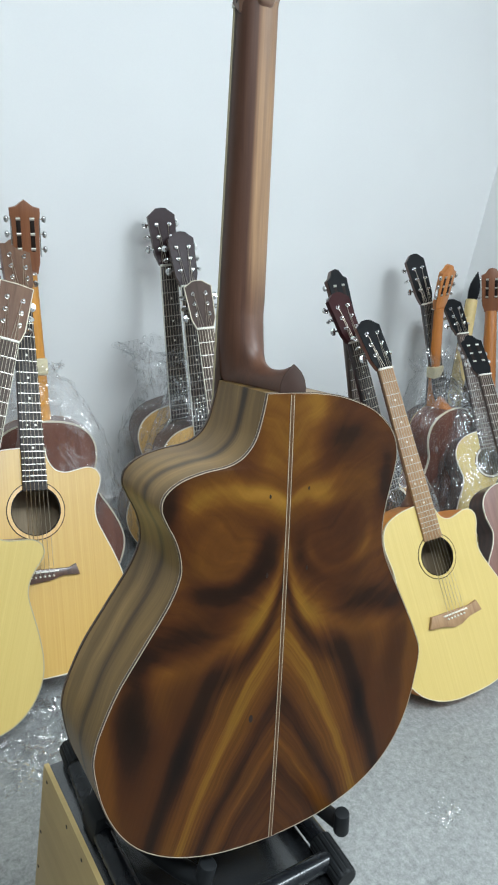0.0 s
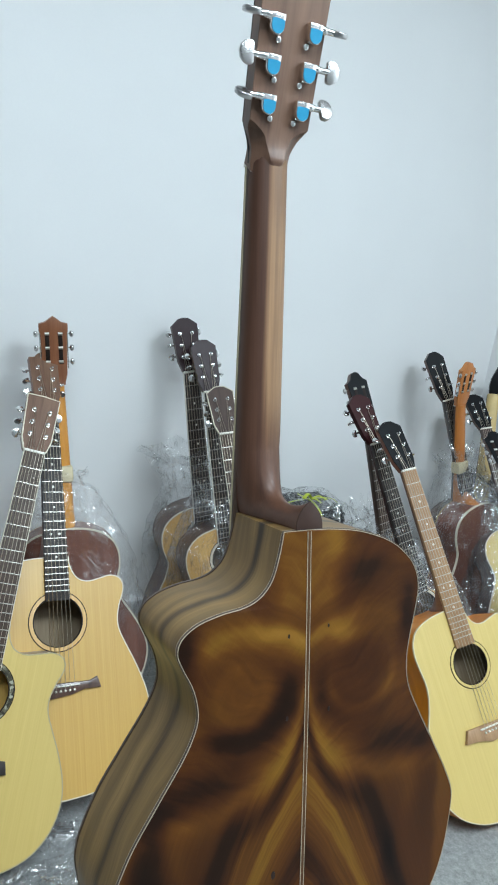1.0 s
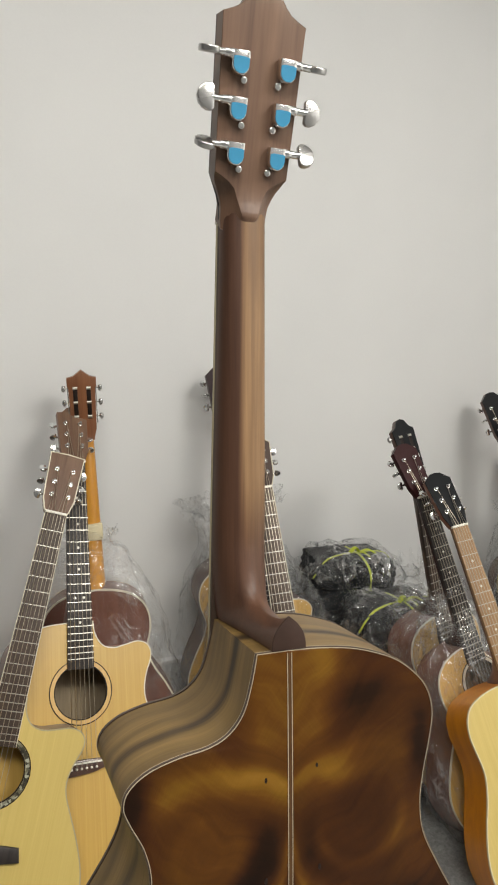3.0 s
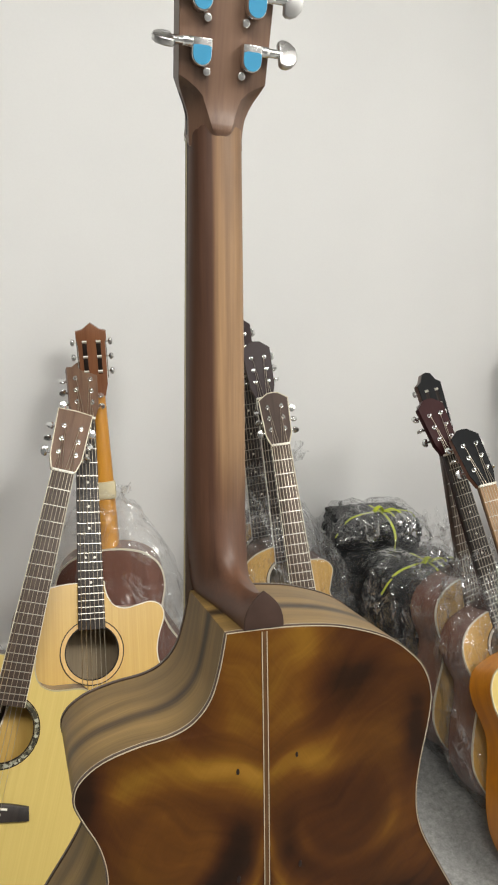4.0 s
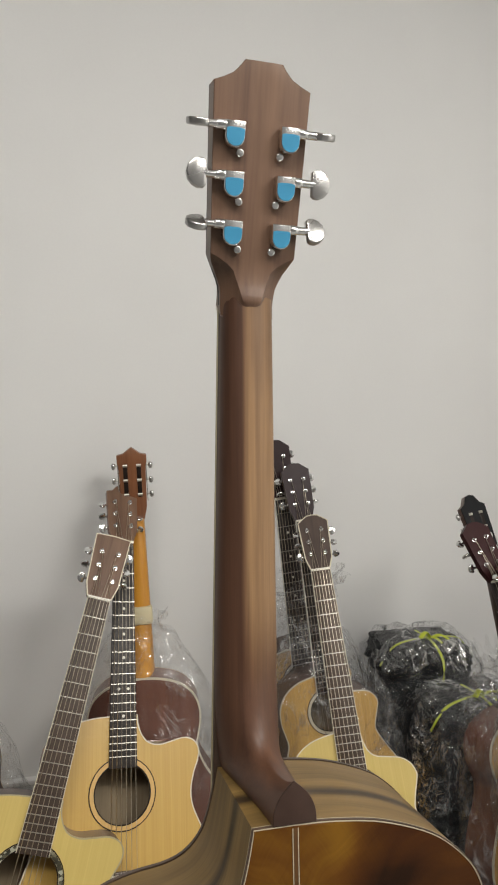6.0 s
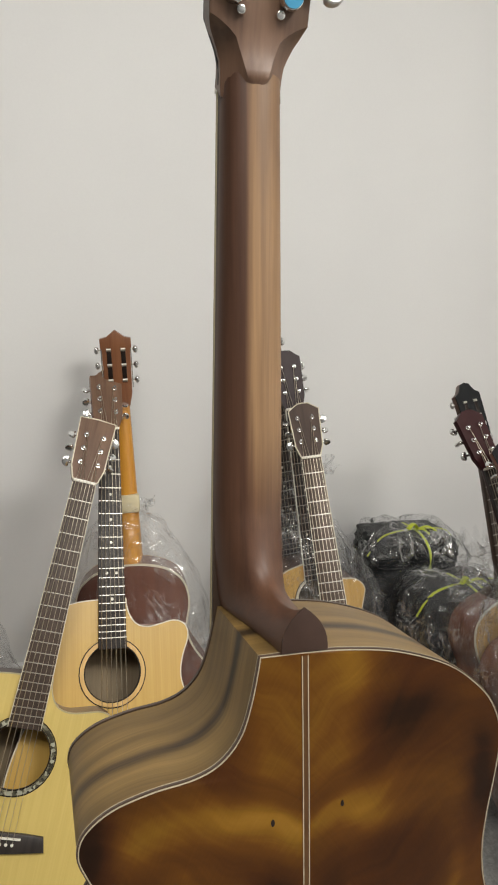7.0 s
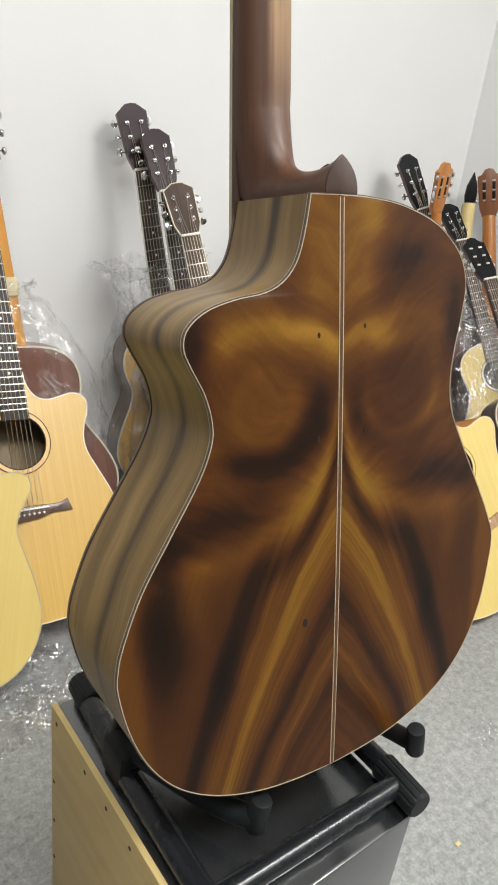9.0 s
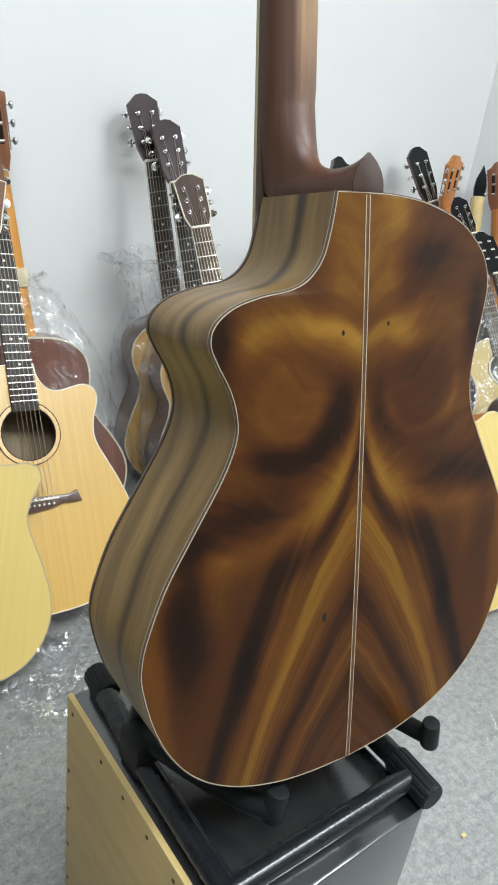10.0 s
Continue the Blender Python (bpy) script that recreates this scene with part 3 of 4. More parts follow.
def tuner(parent, x, z, side, y_front, y_back, spin, closed=True, blue=False):
    """One machine head: post and washer in front, gear housing behind, shaft and button out to the side."""
    t = new("tuning_machine")
    t.parent = parent
    t.matrix_basis = pose(x, 0, z)
    tagged(t, "chrome tuning machine" + (" with blue protective film" if blue else ""))
    part("post", bm_merge(bm_cyl(0.0056, 0.0052, (0, y_front, 0), (0, y_front - 0.003, 0), 14, 0.0006), bm_cyl(0.0032, 0.0030, (0, y_front, 0), (0, y_front - 0.011, 0), 12, 0.0006)), "chrome", t)
    w = 0.0073
    house = [(-w, 0.0078), (w, 0.0078), (w, -0.003)] + [(w * math.cos(a), -0.003 + w * 1.02 * math.sin(a)) for a in (-0.4, -0.8, -1.2, -1.57, -1.94, -2.34, -2.74)] + [(-w, -0.003)]
    part("gear_housing", prism(house, y_back, y_back + 0.0085, 0.0012), "chrome", t)
    part("screw_tab", bm_cyl(0.0034, 0.0028, (-side * 0.0055, y_back, -0.0125), (-side * 0.0055, y_back + 0.003, -0.0125), 12, 0.0006), "chrome", t)
    if blue:
        r = 0.0066
        patch = [(r, 0.0022)] + [(r * math.cos(a * 0.3142), -0.0028 - r * math.sin(a * 0.3142)) for a in range(11)] + [(-r, 0.0022), (-r * 0.6, 0.0030), (r * 0.6, 0.0030)]
        part("protective_film", prism(patch, y_back + 0.0084, y_back + 0.0090), "blue", t)
    out = side * 0.0225
    part("shaft", bm_merge(bm_cyl(0.0030, 0.0030, (0, y_back + 0.0045, 0.0045), (out, y_back + 0.0045, 0.0045), 12), bm_cyl(0.0042, 0.0034, (side * 0.0065, y_back + 0.0045, 0.0045), (side * 0.0135, y_back + 0.0045, 0.0045), 12, 0.0006)), "chrome", t)
    dee = [(0.0, -0.0085), (0.0022, -0.0104), (0.0060, -0.0106), (0.0100, -0.0088), (0.0132, -0.0054), (0.0146, 0.0)]
    dee = [(side * (x - 0.002), z) for x, z in dee + [(x, -z) for x, z in reversed(dee[:-1])]]
    btn = prism(dee, -0.0026, 0.0026, 0.0011)
    part("button", btn, "pearl" if blue else "chrome", t, "", pose(out, y_back + 0.0045, 0.0045, spin, 0, 0), 50)
    return t


def make_guitar(name, label, m, length=0.494, half=0.19, depth=0.10, cut=True, nut=0.856, top="spruce", side="darkbrown", back="darkbrown", neck="mahogany", board="rosewood",
                head="plain", face="rosyhead", bind="cream", board_bind=None, dots="plain", rosette="cream", bridge="ebony", strings=True, slotted=False, tuners="chrome",
                back_bind=None, tape=False, facing=True, head_tilt=12.0, group="guitars against the wall", tune=(20, 80, 150), head_bind=None, head_back=None, hole_off=0.485, saddle_off=0.652, hole=1.0, wave=False, head_scale=0.86, plain_head=False, broad=False):
    g = thing(name, label, "guitar", m, group)
    line = body_outline(length, half, cut, 4, broad)
    hole_z, saddle_z = nut - hole_off, nut - saddle_off
    # ribs, back and top
    inner = inset(line, 0.003)
    part("body_side", loft([[(x, 0.002, z) for x, z in line], [(x, depth - 0.002, z) for x, z in line]], True, False), side, g, "", None, 60)
    part("back_plate", arched_plate(line, depth - 0.001, 0.010), back, g, "", None, 60)
    if facing:
        part("soundboard", holed_plate(line, 0.0, 0, hole_z, 0.050 * hole), top, g, "", None, 60)
        part("lining", bm_merge(arched_plate(inner, depth - 0.006, 0.008, 3), loft([[(x, 0.003, z) for x, z in inner], [(x, depth - 0.006, z) for x, z in inner]], True, False)), "cavity", g, "", None, 60)
        part("binding", ring_plate(inset(line, -0.0005), inset(line, 0.0018), -0.0008, 0.005), bind, g, "", None, 60)
        part("rosette", ring_plate(circle(0, hole_z, 0.0585 * hole), circle(0, hole_z, 0.0515 * hole), -0.0012, 0.0002), rosette, g, "", None, 60)
        part("rosette_ring", ring_plate(circle(0, hole_z, 0.0605 * hole), circle(0, hole_z, 0.0588 * hole), -0.0009, 0.0002), "darkline", g, "", None, 60)
        part("hole_rim", ring_plate(circle(0, hole_z, 0.0512 * hole), circle(0, hole_z, 0.0495 * hole), -0.0010, 0.004), "darkline", g, "", None, 60)
        wavy = [(-0.082, -0.016), (-0.040, -0.019), (0.020, -0.014), (0.050, -0.006), (0.089, -0.007), (0.081, 0.018), (0.064, 0.011), (0.0, 0.013), (-0.078, 0.010)]
        humped = [(-0.087, -0.014), (-0.047, -0.019), (-0.030, -0.024), (-0.012, -0.030), (0.012, -0.029), (0.030, -0.022), (0.046, -0.017), (0.086, -0.013), (0.076, 0.016), (0.050, 0.010), (-0.073, 0.015)]
        b = part("bridge", prism(humped if wave == "hump" else wavy if wave else [(-0.082, -0.012), (-0.055, -0.015), (0, -0.021), (0.055, -0.015), (0.082, -0.012), (0.076, 0.012), (0.045, 0.014), (-0.045, 0.014), (-0.076, 0.012)], -0.010, 0.0005, 0.002), bridge, g, "", pose(0, 0, saddle_z))
        part("saddle", bm_box(-0.038, 0.038, -0.0145, -0.009, 0.0045, 0.0078, 0.0006), "bone", b)
        pin = None
        for k in range(6):
            at = pose(-0.026 + 0.0104 * k, -0.0105, -0.004)
            if pin:
                twin("bridge_pin", pin, b, at)
            else:
                pin = part("bridge_pin", bm_cyl(0.0030, 0.0022, (0, 0.001, 0), (0, -0.004, 0), 10, 0.0008), "bone", b, "", at)
    else:
        part("soundboard", prism(line, 0.0, 0.0025), top, g, "", None, 60)
    if back_bind:
        part("back_binding", ring_plate(inset(line, -0.0007), inset(line, 0.0030), depth - 0.006, depth + 0.0014), back_bind, g, "", None, 60)
    # neck with heel
    rings = []
    for s in range(15):
        z = (length - 0.001) + (nut + 0.004 - length) * s / 14
        grow = max(0.0, 1 - (z - length) / 0.075)
        d = 0.021 + (depth - 0.024) * grow ** 2.2
        w = 0.0275 - 0.006 * (z - length) / (nut - length)
        rings.append([(w * math.cos(math.pi * k / 10), 0.002 + d * math.sin(math.pi * k / 10) ** 0.85, z) for k in range(11)])
    nk = part("neck", loft(rings), neck, g, "", None, 60)
    if tape:
        part("tape_band", bm_box(-0.029, 0.029, -0.009, 0.028, length + 0.105, length + 0.148, 0.006), "tape", nk, "band of masking tape")
    # fingerboard, frets and dots
    end = hole_z + 0.046
    fb = part("fingerboard", prism([(-0.0285, end), (0.0285, end), (0.0218, nut), (-0.0218, nut)], -0.0065, 0.0025, 0.0008), board, g)
    if board_bind:
        for sx in (-1, 1):
            part("board_binding", prism([(sx * 0.0285, end), (sx * 0.0297, end), (sx * 0.0230, nut), (sx * 0.0218, nut)], -0.0066, 0.002), board_bind, fb)
    fret = None
    for k in range(1, 21):
        z = nut - 0.652 * (1 - 2 ** (-k / 12))
        if z < end + 0.004:
            break
        at = pose(0, 0, z) @ Matrix.Diagonal((0.0218 + 0.0067 * (nut - z) / (nut - end), 1, 1, 1))
        if fret:
            twin("fret", fret, fb, at)
        else:
            fret = part("fret", bm_box(-1, 1, -0.0076, -0.006, -0.0008, 0.0008), "fret", fb, "", at, 0)
    if dots == "plain":
        dot = None
        for k, x in ((3, 0), (5, 0), (7, 0), (9, 0), (12, -0.010), (12, 0.010), (15, 0)):
            z = nut - 0.652 * (1 - (2 ** (-k / 12) + 2 ** (-(k - 1) / 12)) / 2)
            if dot:
                twin("dot_inlay", dot, fb, pose(x, 0, z))
            else:
                dot = part("dot_inlay", bm_cyl(0.0031, 0.0031, (0, -0.006, 0), (0, -0.0069, 0), 14), "bone", fb, "", pose(x, 0, z))
    part("nut", bm_box(-0.0222, 0.0222, -0.0095, 0.001, nut - 0.001, nut + 0.0045, 0.0006), "bone", g)
    if strings:
        for k in range(6):
            x0, x1 = -0.0175 + 0.007 * k, -0.026 + 0.0104 * k
            r = 0.00075 - 0.00006 * k
            part("string", tube([(x0, -0.0102, nut + 0.002), (x1, -0.0155, saddle_z + 0.006), (x1, -0.011, saddle_z - 0.003)], r, 4), "string", g)
    # headstock, laid back from the nut
    hd = new("headstock")
    hd.parent = g
    hd.matrix_basis = pose(0, -0.0035, nut + 0.003, -head_tilt, 0, 0)
    half_line = HEADS[head]
    shape = [(x / 1000, z * head_scale / 1000) for x, z in half_line] + [(-x / 1000, z * head_scale / 1000) for x, z in reversed(half_line) if x > 0]
    part("head_block", prism(shape, 0.002, 0.0165, 0.001), head_back or neck, hd)
    part("face_veneer", prism(shape, 0.0, 0.0022), face, hd)
    if head_bind:
        part("head_binding", ring_plate(inset(shape, -0.0007), inset(shape, 0.0018), -0.0005, 0.006), head_bind, hd)
    if slotted:
        for sx in (-1, 1):
            # a dark bar stands in for the shade inside each open slot
            part("slot", bm_box(sx * 0.016 - 0.0052, sx * 0.016 + 0.0052, -0.0008, 0.0176, 0.058 * head_scale, 0.142 * head_scale, 0.0007), "darkline", hd)
            part("side_plate", bm_box(sx * 0.0335 - 0.001, sx * 0.0335 + 0.0012, 0.003, 0.014, 0.045 * head_scale, 0.152 * head_scale, 0.0004), "chrome", hd)
            for k in range(3):
                z = (0.064 + 0.037 * k) * head_scale
                part("roller", bm_merge(bm_cyl(0.0045, 0.0045, (sx * 0.0105, 0.002 if facing else 0.0150, z), (sx * 0.0215, 0.002 if facing else 0.0150, z), 12), bm_cyl(0.0016, 0.0016, (sx * 0.030, 0.010, z), (sx * 0.042, 0.014, z), 10)), "fret", hd)
                btn = bmesh.new()
                bmesh.ops.create_uvsphere(btn, u_segments=12, v_segments=8, radius=1.0)
                for v in btn.verts:
                    v.co = (v.co.x * 0.0055, v.co.y * 0.0055, v.co.z * 0.0085)
                part("button", btn, "pearl", hd, "", pose(sx * 0.0435, 0.015, z), 180)
    elif not plain_head:
        for sx in (-1, 1):
            for k in range(3):
                tuner(hd, sx * 0.0175, (0.047 + 0.037 * k) * head_scale, sx, 0.0, 0.0165, tune[(k + (sx > 0)) % 3])
        if strings:
            for k in range(6):
                sx, row = (-1, k) if k < 3 else (1, 5 - k)
                part("head_string", tube([(-0.0175 + 0.007 * k, -0.006, 0.0), (sx * 0.0150, -0.004, (0.047 + 0.037 * row) * head_scale)], 0.0006, 4), "string", hd)
    return g


def standing(head_top, tail, facing_dir, length=1.03, size=1.0):
    """The pose of a guitar whose middle line runs from tail to head_top, its front towards facing_dir; size: against the usual one."""
    up = (Vector(head_top) - Vector(tail)).normalized()
    n = Vector(facing_dir)
    n = (n - up * n.dot(up)).normalized()
    right = (-n).cross(up)
    m = Matrix((right, -n, up)).transposed().to_4x4()
    m.translation = Vector(head_top) - up * length
    return m @ Matrix.Diagonal((size, size, size, 1))


# ---- the guitar on the stand, seen from its back ----
MAIN_FOOT = Vector((0.131, 0.737, 0.550))
MAIN_UP = Vector((-0.1384, 0.1488, 0.9791)).normalized()
MAIN_YAW = 34.86
MAIN_DEPTH = 0.111
ARCH = 0.004


def main_pose():
    c = Vector((math.cos(radians(MAIN_YAW)), math.sin(radians(MAIN_YAW)), 0))
    c = (c - MAIN_UP * c.dot(MAIN_UP)).normalized()
    n = c.cross(MAIN_UP)
    m = Matrix((-c, n, MAIN_UP)).transposed().to_4x4()
    m.translation = MAIN_FOOT - n * MAIN_DEPTH
    return m


MAIN_LOW = [(0, 0), (40, 2), (80, 9), (120, 24), (152, 46), (175, 75), (190, 110), (198, 150)]
MAIN_HORN = [(197, 170), (191, 190), (175, 225), (151, 262), (126, 300), (115, 325), (114, 342), (119, 362), (129, 382), (134, 396), (130, 409), (115, 420), (92, 426.5), (68, 430), (52, 437), (40, 451), (33, 472), (28, 497)]
MAIN_ROUND = [(200, 180), (190, 206), (171, 242), (146, 287), (131, 318), (127, 345), (130, 372), (136, 400), (139, 424), (134, 444), (122, 460), (99, 477), (63, 490), (28, 495.5), (0, 497)]


def main_outline(n=5):
    """The outline of the body on the stand, counter-clockwise from the tail."""
    left = spline([(x, z, 0) for x, z in MAIN_LOW + MAIN_HORN], n) + [Vector((0, 497, 0))]
    right = spline([(x, z, 0) for x, z in MAIN_LOW + MAIN_ROUND], n)
    pts = [(p.x, p.y) for p in left[:-1]] + [(-p.x, p.y) for p in reversed(right)]
    return [(x / 1000, z / 1000) for x, z in pts][:-1]


def main_guitar():
    D, L = MAIN_DEPTH, 0.497
    g = thing("acoustic_guitar", "figured dark walnut cutaway guitar, back outwards, on a black stand", "guitar", main_pose())
    line = main_outline()

    def deeper(bm):
        """The body is deeper at its tail than at its heel."""
        for v in bm.verts:
            v.co.y += (0.010 * v.co.z / L - 0.002) * (1 - v.co.y / D)
        return bm

    part("body_side", deeper(loft([[(x, y, z) for x, z in line] for y in (0.004, D * 0.5, D - 0.001)], True, False)), "side", g, "golden brown bent sides with dark streaks", None, 60)
    part("back_plate", arched_plate(inset(line, 0.0010), D, ARCH, 9), "back", g, "bookmatched dark brown back with golden flame figure", None, 60)
    part("edge_binding", ring_plate(inset(line, -0.0005), inset(line, 0.0004), D - 0.0020, D - 0.0004), "darkband", g, "", None, 60)
    part("side_purfling", ring_plate(inset(line, -0.0006), inset(line, 0.0004), D - 0.0026, D - 0.0021), "purfling", g, "", None, 60)
    part("back_purfling", ring_plate(inset(line, 0.0004), inset(line, 0.0009), D - 0.001, D + 0.0004), "purfling", g, "thin white purfling line", None, 60)
    part("soundboard", deeper(holed_plate(line, 0.0, 0, 0.345, 0.050)), "spruce", g, "", None, 60)
    part("front_binding", deeper(ring_plate(inset(line, -0.0006), inset(line, 0.003), -0.0006, 0.0026)), "darkband", g, "", None, 60)

    def back_y(z):
        return D + ARCH * math.sin(math.pi * min(max(z / 0.494, 0.02), 0.98)) ** 0.6

    rows = [i / 24 for i in range(25)]
    for name, x0, x1, lift, mat in (("centre_strip", -0.0016, 0.0016, 0.0003, "seamwood"), ("centre_line", -0.0021, -0.00155, 0.0005, "purfling"), ("centre_line", 0.00155, 0.0021, 0.0005, "purfling")):
        bm = bmesh.new()
        vs = [[bm.verts.new((x, back_y(0.002 + 0.493 * r) + lift * k, 0.002 + 0.493 * r)) for k, x in ((0, x0), (1, x0), (1, x1), (0, x1))] for r in rows]
        for a, b in zip(vs, vs[1:]):
            for i in range(3):
                bm.faces.new((a[i], a[i + 1], b[i + 1], b[i]))
        part(name, bm, mat, g, "", None, 30)
    for x, z, r in ((0.0215, 0.315, 0.0022), (-0.0262, 0.315, 0.0020), (0.0330, 0.1585, 0.0036), (-0.0238, 0.400, 0.0016), (0.0212, 0.396, 0.0018)):
        part("knot", bm_cyl(r, r * 0.8, (0, back_y(z) - 0.0015, 0), (0, back_y(z) + 0.0004 - 0.006 * (x / 0.15) ** 2, 0), 12, 0, 1.0), "darkline", g, "", pose(x, 0, z) @ Matrix.Diagonal((0.8, 1, 1.5, 1)))
    # the edge of the cutaway's rib is trimmed with a pale line
    part("rib_trim", bm_box(0.0255, 0.0268, 0.004, D - 0.004, L - 0.0055, L - 0.0035), "oldcream", g)
    # neck and heel in one piece
    nut = 0.852
    tip_h = 0.027
    NECK_X = 0.0055

    def lift(z):
        """How far the neck leans back from the plane of the top."""
        return 0.009 + 0.012 * max(0.0, z - L) / (nut - L)

    # the ridge of the back and the foot of each section, from the body up to the nut
    ridge = [(D - 0.0005, 0.0268), (0.104, 0.0238), (0.095, 0.0206), (0.084, 0.0188), (0.072, 0.0186), (0.062, 0.0205), (0.0535, 0.0250), (0.0465, 0.0325), (0.0415, 0.0430), (0.0380, 0.0560), (0.0353, 0.0720)]
    foot = [(D - 0.0005, 0.0005), (0.100, 0.0005), (0.086, 0.0005), (0.070, 0.0005), (0.052, 0.0005), (0.034, 0.0005), (0.016, 0.0005), (0.010, 0.0120), (0.0101, 0.0290), (0.0104, 0.0480), (0.0108, 0.0680)]
    heel = [1.0, 0.98, 0.93, 0.85, 0.74, 0.60, 0.45, 0.31, 0.19, 0.09, 0.03]
    ridge, foot, heel = spline([(*q, 0) for q in ridge], 3), spline([(*q, 0) for q in foot], 3), spline([(q, 0, 0) for q in heel], 3)
    sections = [(r.x, L + r.y, f.x, max(L + 0.0003, L + f.y), q.x) for r, f, q in zip(ridge, foot, heel)]
    for h in (0.085, 0.10, 0.12, 0.16, 0.21, 0.26, 0.32, nut - L, nut - L + 0.0055):
        sections.append((lift(L + h) + 0.0245 - 0.003 * h / (nut - L), L + h, 0.002 + lift(L + h), L + h, 0.0))
    rings = []
    for ry, rz, fy, fz, q in sections:
        w = 0.0258 - 0.0053 * max(0.0, rz - L) / (nut - L)
        ring = []
        for k in range(25):
            s = math.sin(math.pi * k / 24)
            v, side = s ** (0.92 + 0.08 * q), (1 if k < 12 else -1 if k > 12 else 0)
            x = side * ((1 - q) * w * math.sqrt(max(0.0, 1 - s * s)) + q * (0.0150 + 0.006 * (1 - q)) * max(0.0, 1 - v ** 2.6))
            ring.append((x + NECK_X * (1 - q), fy + (ry - fy) * v, fz + (rz - fz) * v))
        rings.append(ring)
    part("neck", loft(rings), "neck", g, "satin red-brown neck, the light on one flank painted tan", None, 60)
    cap = [(0.0148 * max(0.0, 1 - (h / tip_h) ** 2.6), L + h) for h in (0.0, 0.004, 0.008, 0.012, 0.016, 0.020, 0.024, 0.0268)]
    part("heel_cap", prism(cap + [(-x, z) for x, z in reversed(cap)], D - 0.0015, D + 0.0008, 0.0004), "heelcap", g, "dark pointed heel cap")
    end = 0.395
    lean = -math.degrees(math.atan(0.012 / (nut - L)))
    fb = part("fingerboard", prism([(-0.0266, end), (0.0266, end), (0.0204, nut), (-0.0204, nut)], -0.0065, 0.0012, 0.0006), "rosewood", g, "", pose(NECK_X, 0.009, L, lean, 0, 0) @ pose(0, 0, -L))
    for sx in (-1, 1):
        part("board_binding", prism([(sx * 0.0266, end), (sx * 0.0270, end), (sx * 0.0208, nut), (sx * 0.0204, nut)], -0.0066, -0.0030), "oldcream", fb)
    part("nut", bm_box(-0.0212, 0.0212, -0.0095, 0.001, nut, nut + 0.004, 0.0006), "bone", fb)
    # headstock
    hd = new("headstock")
    hd.parent = g
    hd.matrix_basis = pose(NECK_X + 0.0005, 0.0215, nut + 0.002, -15.0, 0, 0)
    half_line = [(21.2, 0), (21.6, 9), (24, 18), (28.6, 28), (32.8, 37.5), (36.2, 156.5), (28.5, 159.5), (22, 163), (17, 168), (14, 172.5), (0, 171.3)]
    shape = [(x / 1000, z / 1000) for x, z in half_line] + [(-x / 1000, z / 1000) for x, z in reversed(half_line) if x > 0]
    part("face_veneer", prism(shape, 0.0, 0.0022), "black", hd)
    # one block: a flat tongue narrows to the carved lip, with scooped flanks; z, half width, flat, depth, edge depth
    rows = [(-0.008, 0.0206, 0.0030, 0.0200, 0.008), (0.000, 0.0210, 0.0045, 0.0212, 0.006), (0.0025, 0.0211, 0.0060, 0.0224, 0.006), (0.0055, 0.0212, 0.0074, 0.0226, 0.006), (0.009, 0.0215, 0.0086, 0.0218, 0.006),
            (0.014, 0.0222, 0.0100, 0.0198, 0.006), (0.020, 0.0245, 0.0122, 0.0184, 0.0062), (0.0265, 0.0276, 0.0146, 0.0177, 0.0072), (0.031, 0.0302, 0.0196, 0.0175, 0.0095), (0.0350, 0.0318, 0.0260, 0.0175, 0.0130),
            (0.0378, 0.0328, 0.0320, 0.0175, 0.0166), (0.070, 0.0338, 0.0329, 0.0175, 0.0166), (0.105, 0.0348, 0.0339, 0.0175, 0.0166), (0.1563, 0.0362, 0.0353, 0.0175, 0.0166), (0.1595, 0.0285, 0.0276, 0.0175, 0.0166),
            (0.1630, 0.0220, 0.0212, 0.0175, 0.0166), (0.1680, 0.0170, 0.0162, 0.0175, 0.0166), (0.1722, 0.0140, 0.0132, 0.0172, 0.0166)]
    rings = []
    for z, w, flat, yb, ye in rows:
        front = 0.010 if z < -0.001 else min(0.002, -0.008 + 0.010 * z / 0.030)
        scoop = min(1.0, max(0.0, (z - 0.0045) / 0.016))
        x2, x3 = flat + (w - flat) * 0.62, flat + (w - flat) * 0.25
        y2, y3 = [scoop * (ye + (yb - ye) * k) + (1 - scoop) * (0.001 + 0.0186 * math.sqrt(max(0.0, 1 - (x / w) ** 2))) for x, k in ((x2, 0.22), (x3, 0.62))]
        half_ring = [(w, front), (w, ye), (x2, y2), (x3, y3), (flat, yb - 0.0005), (flat * 0.55, yb), (flat * 0.2, yb)]
        rings.append([(x, y, z) for x, y in half_ring] + [(-x, y, z) for x, y in reversed(half_ring)])
    part("head_block", loft(rings), "head", hd, "brown mahogany headstock with a carved lip", None, 32)
    spins = {(-1, 2): 80, (-1, 1): 8, (-1, 0): 66, (1, 2): 78, (1, 1): 5, (1, 0): 30}
    for (sx, row), spin in spins.items():
        tuner(hd, -sx * (0.0186 + 0.0010 * row), 0.054 + 0.0338 * row, -sx, 0.0, 0.0175, spin, True, True)
    return g


main_guitar()

# ---- cajon box and stand ----
BOX = Matrix.Translation((-0.164, 0.842, 0)) @ pose(0, 0, 0, 0, 0, 40.2)     # x along the wall, -y into the room
BOX_W, BOX_D, BOX_H = 0.252, 0.313, 0.463


